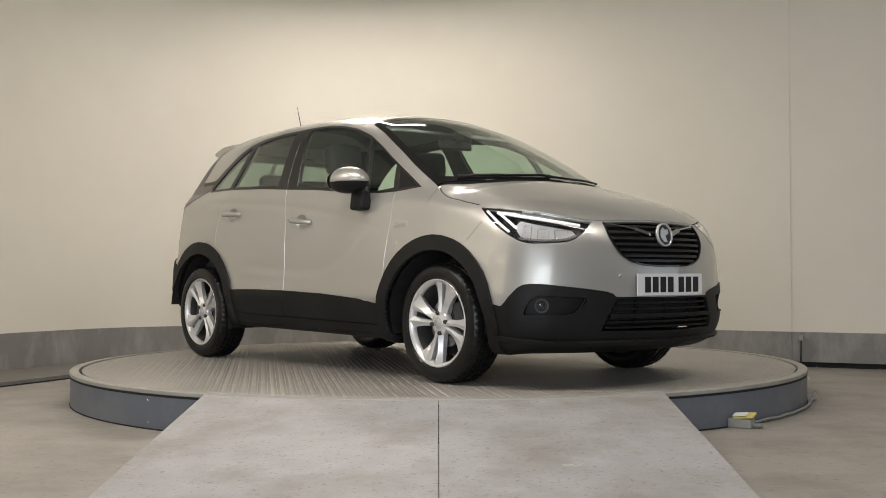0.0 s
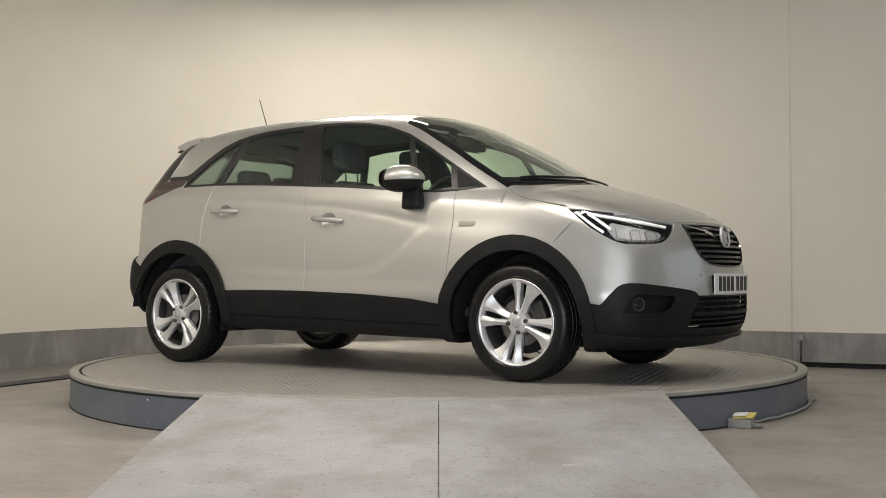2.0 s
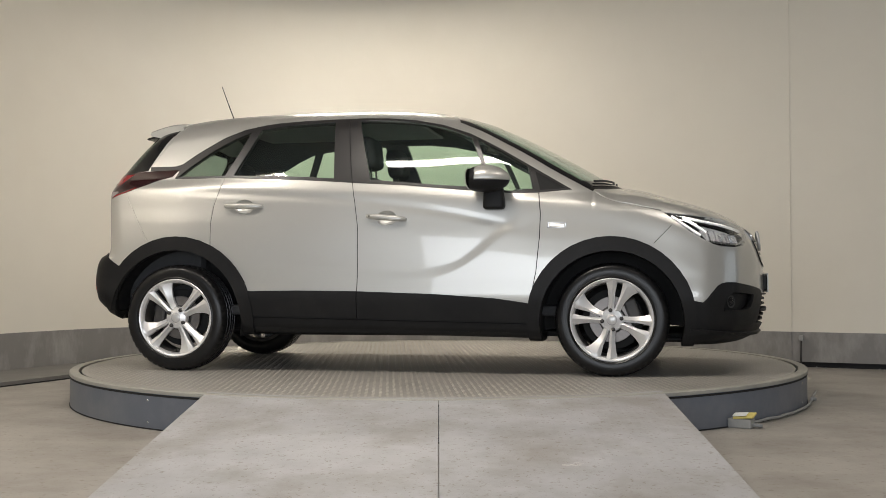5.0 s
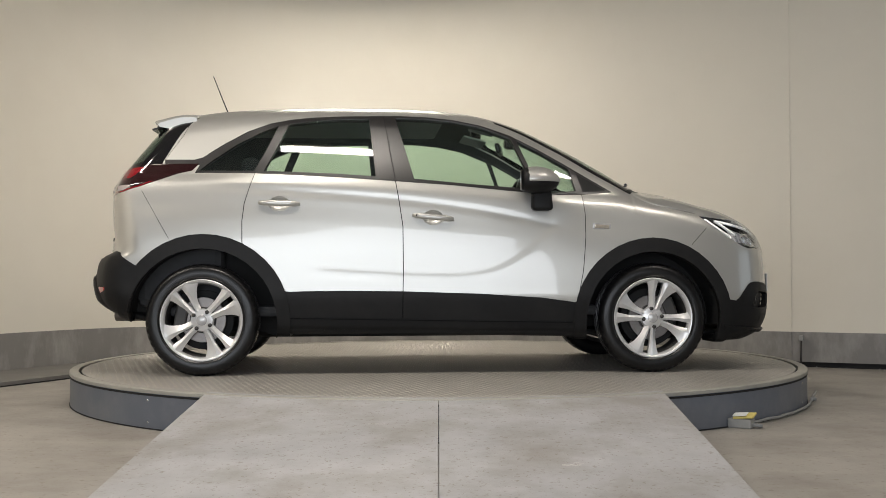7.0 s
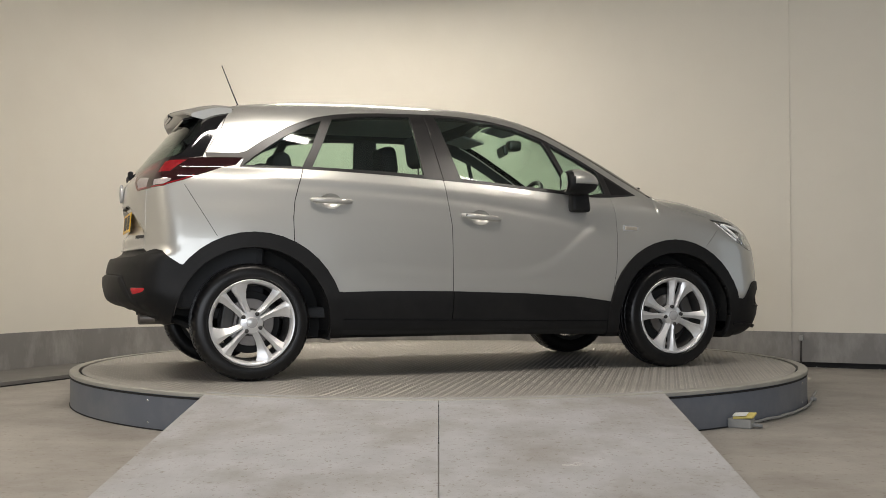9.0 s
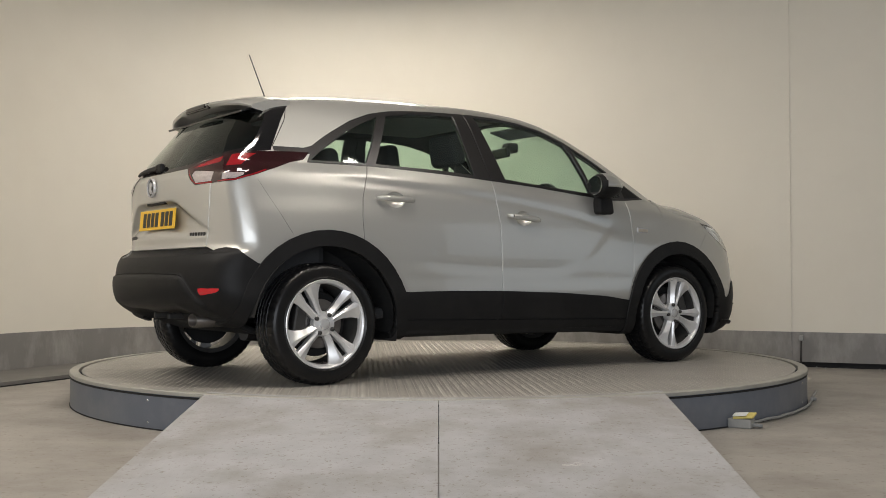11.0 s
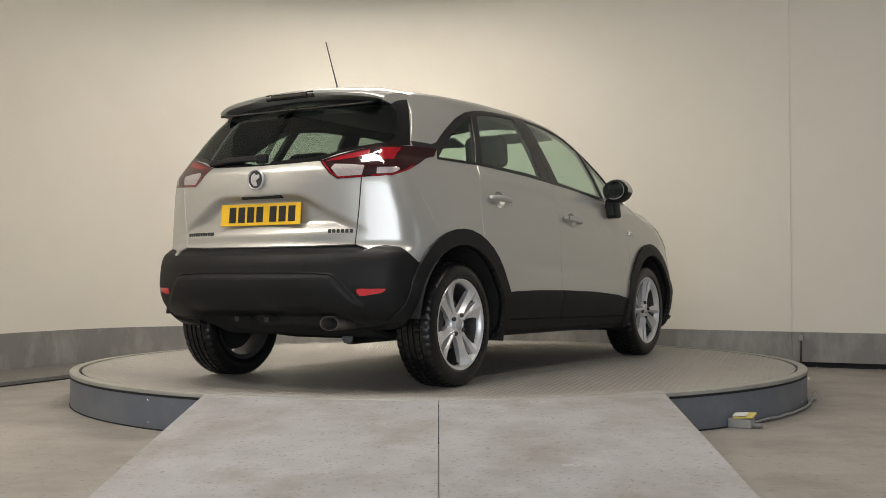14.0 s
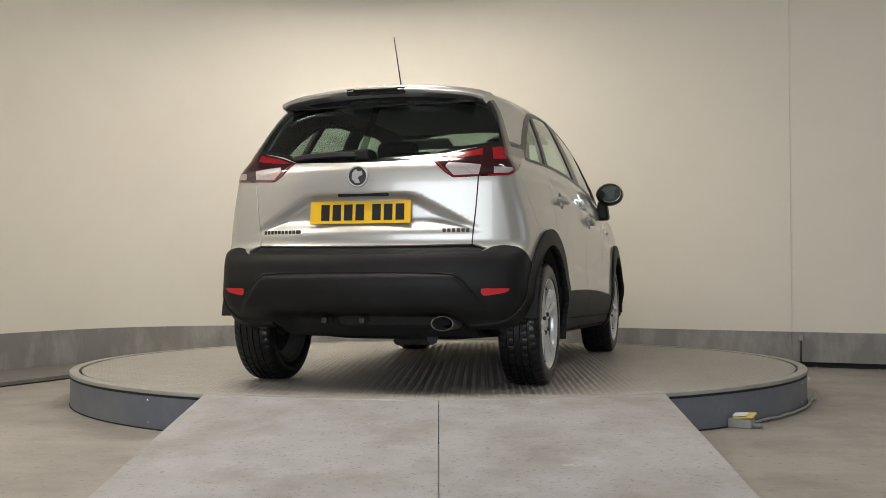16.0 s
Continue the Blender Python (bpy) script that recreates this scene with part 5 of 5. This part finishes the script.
# exhaust, axle and underside
part("exhaust", lathe([(0.036, -0.12), (0.043, -0.10), (0.044, 0.10), (0.040, 0.105), (0.037, 0.10), (0.037, -0.08)], 24, "x", m=Matrix.Translation((-1.76, -0.405, 0.335)) @ Matrix.Rotation(math.pi, 4, "Z") @ Matrix.Diagonal((1, 1.35, 0.85, 1))),
     M_PIPE, car, "dull steel exhaust tip", smooth=True)
part("silencer", box(0.30, 0.62, 0.13, (-1.60, -0.12, 0.37), 0.05), M_UNDER, car)
part("rear_axle", tube([(-1.30, -0.62, 0.30), (-1.22, -0.3, 0.27), (-1.22, 0.3, 0.27), (-1.30, 0.62, 0.30)], 0.05, 10), M_UNDER, car)
part("exhaust_pipe", tube([(-1.5, -0.25, 0.24), (-1.0, 0.1, 0.20), (-0.3, 0.1, 0.20), (0.8, 0.1, 0.20)], 0.03, 8), M_STEEL, car)
part("engine_tray", box(0.75, 1.0, 0.05, (1.45, 0, 0.20), 0.02), M_UNDER, car)
part("front_axle", box(0.25, 1.25, 0.08, (1.28, 0, 0.27), 0.03), M_UNDER, car)
for s in (-1, 1):
    part("tow_bracket", box(0.10, 0.03, 0.03, (-1.78, 0.12 + s * 0.1, 0.345), 0.006), M_STEEL, car)

# wheel housings
for x0, r in ((-1.296, 0.424), (1.300, 0.402)):
    for s in (-1, 1):
        b, rows = bmesh.new(), []
        for y in (-0.84, -0.80, -0.56, -0.50):
            rr = r if y < -0.55 else r * 0.6
            rows.append([b.verts.new((x0 + rr * math.cos(radians(a)), y, 0.300 + rr * math.sin(radians(a)))) for a in (range(-12, 173, 8) if x0 < 0 else range(-4, 193, 8))])
        for a, c in zip(rows, rows[1:]):
            for j in range(len(a) - 1):
                b.faces.new((a[j], a[j + 1], c[j + 1], c[j]))
        b.faces.new(rows[-1])
        if s > 0:
            flipped(b)
        part("arch_liner", b, M_UNDER, car, "black wheel housing")


# ---- wheels: axis along local z, outwards ----
def tyre_mesh():
    b, rows, seg = bmesh.new(), [], 192
    prof = [(0.222, -0.088), (0.232, -0.100), (0.262, -0.1085), (0.288, -0.106), (0.306, -0.096), (0.3155, -0.082), (0.3185, -0.064), (0.3190, -0.058), (0.313, -0.056), (0.313, -0.048),
            (0.3195, -0.046), (0.3200, -0.022), (0.313, -0.020), (0.313, -0.011), (0.3200, -0.009), (0.3200, 0.009), (0.313, 0.011), (0.313, 0.020), (0.3200, 0.022), (0.3195, 0.046), (0.313, 0.048),
            (0.313, 0.056), (0.3190, 0.058), (0.3185, 0.064), (0.3155, 0.082), (0.306, 0.096), (0.302, 0.0985), (0.300, 0.1005), (0.288, 0.106), (0.262, 0.1085), (0.246, 0.1055), (0.243, 0.107), (0.240, 0.1045),
            (0.232, 0.100), (0.222, 0.088)]
    for r, h in prof:
        row = []
        for i in range(seg):
            a = 2 * math.pi * i / seg
            cutr = 0.0045 if (i % 4 == 0 and 0.060 < abs(h) < 0.098) else (0.004 if (i % 4 == 2 and 0.018 < abs(h) < 0.05 and r > 0.318) else 0.0)
            rr = r - cutr
            row.append(b.verts.new((rr * math.cos(a), rr * math.sin(a), h)))
        rows.append(row)
    for p, q in zip(rows, rows[1:]):
        for i in range(seg):
            j = (i + 1) % seg
            b.faces.new((p[i], p[j], q[j], q[i]))
    bmesh.ops.recalc_face_normals(b, faces=b.faces)
    return b


def rim_mesh():
    b = lathe([(0.226, 0.086), (0.2335, 0.096), (0.2335, 0.101), (0.230, 0.1035), (0.224, 0.102), (0.216, 0.094), (0.209, 0.078), (0.208, 0.066), (0.216, 0.070)], 96, closed=True)
    # hub
    merge(b, lathe([(0.0, 0.088), (0.030, 0.088), (0.036, 0.085), (0.060, 0.080), (0.066, 0.070), (0.066, 0.045), (0.0, 0.045)], 48))
    return b


def spokes(turn, rim):
    """Four pairs of blades, each a slim one and a broad one that flares to the rim, either side of a narrow slot."""
    for k in range(4):
        for s, flare in ((1, 18.5), (-1, 30.0)):
            o, rows = bmesh.new(), []
            for j in range(12):
                t = j / 11
                r = 0.056 + (0.2290 - 0.056) * t
                slot = 0.0008 + 0.0150 * min(1.0, t / 0.55)
                a0 = math.degrees(math.asin(slot / r))
                wide = math.degrees(0.036 / r) * (1 - t) ** 0.75 + flare * t ** 1.5 * 0.97
                a1 = a0 + wide
                am = a0 + wide * (0.40 if s > 0 else 0.30)
                h = 0.084 - 0.006 * math.sin(math.pi * t) + 0.015 * t
                deep = 0.040 - 0.012 * t
                pts = []
                for a, dz in ((a0, -0.007), (a0 + (am - a0) * 0.35, -0.001), (am, 0.004), (am + (a1 - am) * 0.5, -0.004 - 0.003 * (1 - t)), (a1, -0.013 - 0.004 * (1 - t)), (a1 - 0.1 * wide, -0.010 - deep), (a0, -0.008 - deep)):
                    w = radians(turn + 90 * k + s * a)
                    pts.append(o.verts.new((r * math.cos(w), r * math.sin(w), h + dz)))
                rows.append(pts)
            n = len(rows[0])
            for p, q in zip(rows, rows[1:]):
                for i in range(n):
                    o.faces.new((p[i], p[(i + 1) % n], q[(i + 1) % n], q[i]))
            o.faces.new(rows[0]), o.faces.new(rows[-1])
            bmesh.ops.recalc_face_normals(o, faces=o.faces)
            part("spoke", o, M_ALLOY, rim, sharp=24)


def wheel(x, side, turn):
    """One alloy wheel with its tyre, bolts and brake."""
    out = Matrix.Translation((x, side * 0.722, 0.3155)) @ Matrix.Rotation(radians(90 if side < 0 else -90), 4, "X")
    rim = part("wheel", rim_mesh(), M_ALLOY, car, "silver alloy wheel with paired blade spokes", at=out, sharp=32)
    spokes(turn, rim)
    part("barrel", lathe([(0.207, 0.070), (0.203, 0.045), (0.200, -0.02), (0.202, -0.085), (0.226, -0.096), (0.228, -0.092), (0.212, -0.07), (0.210, 0.05)], 72, closed=True), M_BARREL, rim, "wheel barrel with the inner shade darkened into its colour", sharp=32)
    part("dust_shield", lathe([(0.05, -0.012), (0.168, -0.012), (0.172, -0.016), (0.168, -0.022), (0.05, -0.022)], 40), M_UNDER, rim, "black brake dust shield", sharp=30)
    part("tyre", tyre_mesh(), M_TYRE, rim, "worn black tyre", sharp=35)
    for k in range(4):
        a = radians(turn + 21 + 90 * k)
        part("wheel_bolt", lathe([(0.0, 0.094), (0.009, 0.094), (0.0115, 0.090), (0.0115, 0.078)], 10, m=Matrix.Translation((0.054 * math.cos(a), 0.054 * math.sin(a), 0))), M_STEEL, rim, smooth=True)
    part("hub_cap", lathe([(0.0, 0.0915), (0.026, 0.0905), (0.030, 0.088), (0.031, 0.084)], 24), M_BADGE, rim, "round silver hub cap", smooth=True)
    part("brake_disc", lathe([(0.05, 0.030), (0.128, 0.030), (0.130, 0.028), (0.130, 0.012), (0.05, 0.010)], 48), M_DISC, rim, "brushed steel brake disc", sharp=30)
    part("brake_drum", lathe([(0.0, 0.036), (0.070, 0.036), (0.076, 0.030), (0.076, -0.05), (0.0, -0.05)], 32), M_STEEL, rim, sharp=30)
    a = radians(20 if x > 0 else 170)
    part("caliper", box(0.07, 0.15, 0.06, (0.125 * math.cos(a), 0.125 * math.sin(a), 0.02), 0.012, m=Matrix.Rotation(a, 4, "Z")), M_STEEL, rim)
    part("valve", tube([(0.206 * math.cos(radians(turn + 232)), 0.206 * math.sin(radians(turn + 232)), 0.06), (0.196 * math.cos(radians(turn + 232)), 0.196 * math.sin(radians(turn + 232)), 0.085)], 0.004, 6), M_INK, rim)
    return rim


wheel(-1.302, -1, 36.5), wheel(1.302, -1, 77), wheel(-1.302, 1, 10), wheel(1.302, 1, 55)

# ---- inside the car ----
cabin = part("cabin_floor", box(2.5, 1.4, 0.06, (-0.25, 0, 0.36), 0.02), M_LINING, car, "dark cabin floor and carpet")
part("headlining", box(1.25, 0.86, 0.02, (-0.52, 0, 1.515), 0.008), M_HEAD, car, "pale grey headlining")
part("boot_wall", box(0.5, 1.3, 0.55, (-1.45, 0, 0.66), 0.05), M_LINING, car)
part("parcel_shelf", box(0.62, 1.2, 0.03, (-1.33, 0, 1.03), 0.01), M_LINING, car, "dark parcel shelf")


def headrest(parent, at, tilt=-8):
    b = box(0.11, 0.27, 0.20, (0, 0, 0.10), 0.045, 4)
    bmesh.ops.transform(b, matrix=Matrix.Translation(at) @ pose(0, 0, 0, 0, tilt, 0), verts=b.verts)
    part("headrest", b, M_SEAT, parent, "black padded headrest", smooth=True)
    for y in (-0.06, 0.06):
        part("headrest_post", tube([(at[0] + 0.01, at[1] + y, at[2] - 0.12), (at[0], at[1] + y, at[2] + 0.05)], 0.006, 8), M_STEEL, parent)


def front_seat(y):
    b = box(0.13, 0.46, 0.62, (0, 0, 0.31), 0.05, 4)
    for v in b.verts:
        v.co.y *= 1 - 0.18 * v.co.z / 0.62
    bmesh.ops.transform(b, matrix=Matrix.Translation((-0.02, y, 0.56)) @ pose(0, 0, 0, 0, -15, 0), verts=b.verts)
    seat = part("front_seat", b, M_SEAT, car, "black fabric front seat", smooth=True)
    part("seat_cushion", box(0.52, 0.48, 0.16, (0.22, y, 0.58), 0.06, 4), M_SEAT, seat, smooth=True)
    part("seat_base", box(0.45, 0.42, 0.16, (0.20, y, 0.45), 0.02), M_LINING, seat)
    headrest(seat, (-0.19, y, 1.225))
    return seat


front_seat(-0.36), front_seat(0.36)
bench_b = box(0.14, 1.22, 0.60, (0, 0, 0.30), 0.05, 4)
bmesh.ops.transform(bench_b, matrix=Matrix.Translation((-0.86, 0, 0.52)) @ pose(0, 0, 0, 0, -18, 0), verts=bench_b.verts)
bench = part("rear_seat", bench_b, M_SEAT, car, "black fabric rear bench", smooth=True)
part("seat_cushion", box(0.50, 1.24, 0.16, (-0.66, 0, 0.55), 0.06, 4), M_SEAT, bench, smooth=True)
for y in (-0.34, 0.0, 0.34):
    headrest(bench, (-1.04, y, 1.085 if y else 1.06), -10)
dash_b = box(0.42, 1.36, 0.30, (0.93, 0, 0.86), 0.07, 4)
dash = part("dashboard", dash_b, M_LINING, car, "dark dashboard", smooth=True)
part("dash_top", box(0.45, 1.22, 0.05, (1.06, 0, 1.00), 0.02), M_LINING, dash)
part("binnacle", box(0.16, 0.34, 0.10, (0.78, -0.36, 1.03), 0.03, 3), M_LINING, dash, smooth=True)
part("screen", box(0.03, 0.22, 0.13, (0.75, 0, 1.00), 0.008), M_GLOSS, dash)
steer_m = Matrix.Translation((0.50, -0.36, 0.985)) @ pose(0, 0, 0, 0, -64, 0)
steering = part("steering_wheel", lathe([(0.185 + 0.014 * math.cos(a), 0.014 * math.sin(a)) for a in [2 * math.pi * i / 12 for i in range(12)]], 40, m=steer_m, closed=True), M_TRIM, dash, "black steering wheel", smooth=True)
sb = box(0.13, 0.15, 0.05, (0, 0, 0), 0.02, 3)
merge(sb, box(0.04, 0.36, 0.02, (0, 0, 0), 0.006))
bmesh.ops.transform(sb, matrix=steer_m, verts=sb.verts)
part("steering_boss", sb, M_TRIM, steering)
part("column", tube([(0.52, -0.36, 0.975), (0.85, -0.36, 0.82)], 0.04, 10), M_TRIM, dash)
part("interior_mirror", box(0.03, 0.23, 0.068, (0.50, 0, 1.385), 0.012, 3, m=pose(0, 0, 0, 0, -12, -12)), M_TRIM, screen, "black interior mirror")
part("mirror_mount", box(0.09, 0.09, 0.07, (0.58, 0, 1.425), 0.02), M_TRIM, screen)
for s in (-1, 1):
    part("sun_visor", box(0.16, 0.34, 0.015, (0.36, s * 0.33, 1.475), 0.006, m=pose(0, 0, 0, 0, 14, 0)), M_HEAD, car)
    part("seat_belt", box(0.03, 0.05, 0.5, (-0.22, s * 0.66, 1.2), 0.006, m=pose(s * 12, 0, 0, s * 14, 0, 0)), M_LINING, car)

# ---- small things in the studio ----
plinth = tagged(part("trim_plinth", prism([(-3.05, 0.30), (-2.77, 0.93), (-2.45, 1.5), (-2.6, 2.6), (-3.1, 1.98), (-3.5, 1.2), (-3.9, -0.6), (-3.45, -0.6)], 0.009, 0.034, 0.003), M_PLINTH),
                "low grey painted plinth along the curved wall", "trim", kind="structure")
tagged(part("trim_plinth_gap", prism([(-3.04, 0.32), (-2.76, 0.95), (-2.45, 1.52), (-2.6, 2.6), (-3.1, 1.98), (-3.5, 1.2), (-3.9, -0.58), (-3.44, -0.58)], 0.0, 0.009), M_DARK),
       "dark gap under the low plinth", "trim", kind="structure")
cbox = thing("control_box", "small grey control box with yellow label on the floor", "control box", at=pose(1.515, -1.83, 0, 0, 0, -32))
part("casing", box(0.12, 0.075, 0.048, (0, 0, 0.024), 0.008, 3), M_GREYSTONE, cbox)
part("lid", box(0.105, 0.07, 0.010, (0.02, -0.005, 0.062), 0.004, m=pose(0, 0, 0, 14, -5, 0)), M_YELLOW, cbox, "yellow worn label plate")
part("label_plate", box(0.07, 0.05, 0.003, (0.0, -0.012, 0.0685), 0.001, m=pose(0, 0, 0, 14, -5, 0)), M_WHITE, cbox)
part("plug", tube([(0.055, 0, 0.018), (0.10, 0.02, 0.014)], 0.010, 10), M_GREYSTONE, cbox, smooth=True)
pipe = [(2.347 * math.cos(radians(a)), 2.347 * math.sin(radians(a)), 0.013 + 0.003 * math.sin(a)) for a in range(-49, -16, 3)]
conduit = thing("conduit", "grey flexible conduit lying along the turntable's foot", "conduit")
part("hose", tube([Vector(p) for p in pipe], 0.0075, 10), M_GREYSTONE, conduit, smooth=True)
part("elbow", tube([pipe[-1], (2.285, -0.60, 0.02), (2.315, -0.55, 0.035), (2.33, -0.52, 0.04)], 0.009, 10), M_GREYSTONE, conduit, smooth=True)
part("connector", lathe([(0.0, -0.02), (0.013, -0.02), (0.014, 0.0), (0.011, 0.02), (0.0, 0.02)], 12, "y", m=Matrix.Translation((2.265, -0.68, 0.016))), M_GREYSTONE, conduit, smooth=True)
wb = COVE[JOINT]
dirn = COVE[JOINT + 1] - COVE[JOINT]
turn = math.degrees(math.atan2(dirn[1], dirn[0]))
socket = thing("wall_switch", "small grey switch box with a thin pipe on the skirting", "switch box", at=pose(wb[0] + 0.055, wb[1] - 0.075, 0, 0, 0, turn))
part("switch_box", box(0.036, 0.03, 0.045, (0, 0, 0.243), 0.005), M_GREYSTONE, socket)
part("pipe", tube([(0, 0, 0.225), (-0.004, 0, 0.10), (-0.004, 0.0, 0.0)], 0.007, 8), M_STEEL, socket, smooth=True)
# rubble along the foot of the wall
random.seed(4)
for k in range(16):
    s = random.random()
    p = COVE[JOINT] + (COVE[JOINT + 9] - COVE[JOINT]) * s
    n = np.array([-0.4, -0.9])
    r = random.uniform(0.004, 0.011)
    b = bmesh.new()
    bmesh.ops.create_icosphere(b, subdivisions=1, radius=r)
    for v in b.verts:
        v.co *= random.uniform(0.6, 1.2)
    bmesh.ops.translate(b, vec=(p[0] + n[0] * random.uniform(0.03, 0.10), p[1] + n[1] * random.uniform(0.03, 0.10), r * 0.55), verts=b.verts)
    tagged(part("plaster_crumb", b, M_GREYSTONE), "grey plaster crumb on the floor", "crumb", "crumbs at the wall's foot")

# ---- movement ----
CAR_OFF = (0.1161, 0.1837)


def turn_at(t):
    return -50.1615 + 7.88702 * t - 0.0526034 * t ** 2 + 0.00531788 * t ** 3 - 0.000160173 * t ** 4


def motions():
    """The disc turns evenly and carries the car round."""
    turns, rides = [], []
    for k in range(33):
        t = k * 0.5
        a = turn_at(t)
        c, s = math.cos(radians(a)), math.sin(radians(a))
        turns.append((t, pose(0, 0, DECK_Z, 0, 0, a)))
        rides.append((t, pose(-c * CAR_OFF[0] + s * CAR_OFF[1], -s * CAR_OFF[0] - c * CAR_OFF[1], DECK_Z, 0, 0, a)))
    walk(disc, turns)
    walk(car, rides)


motions()
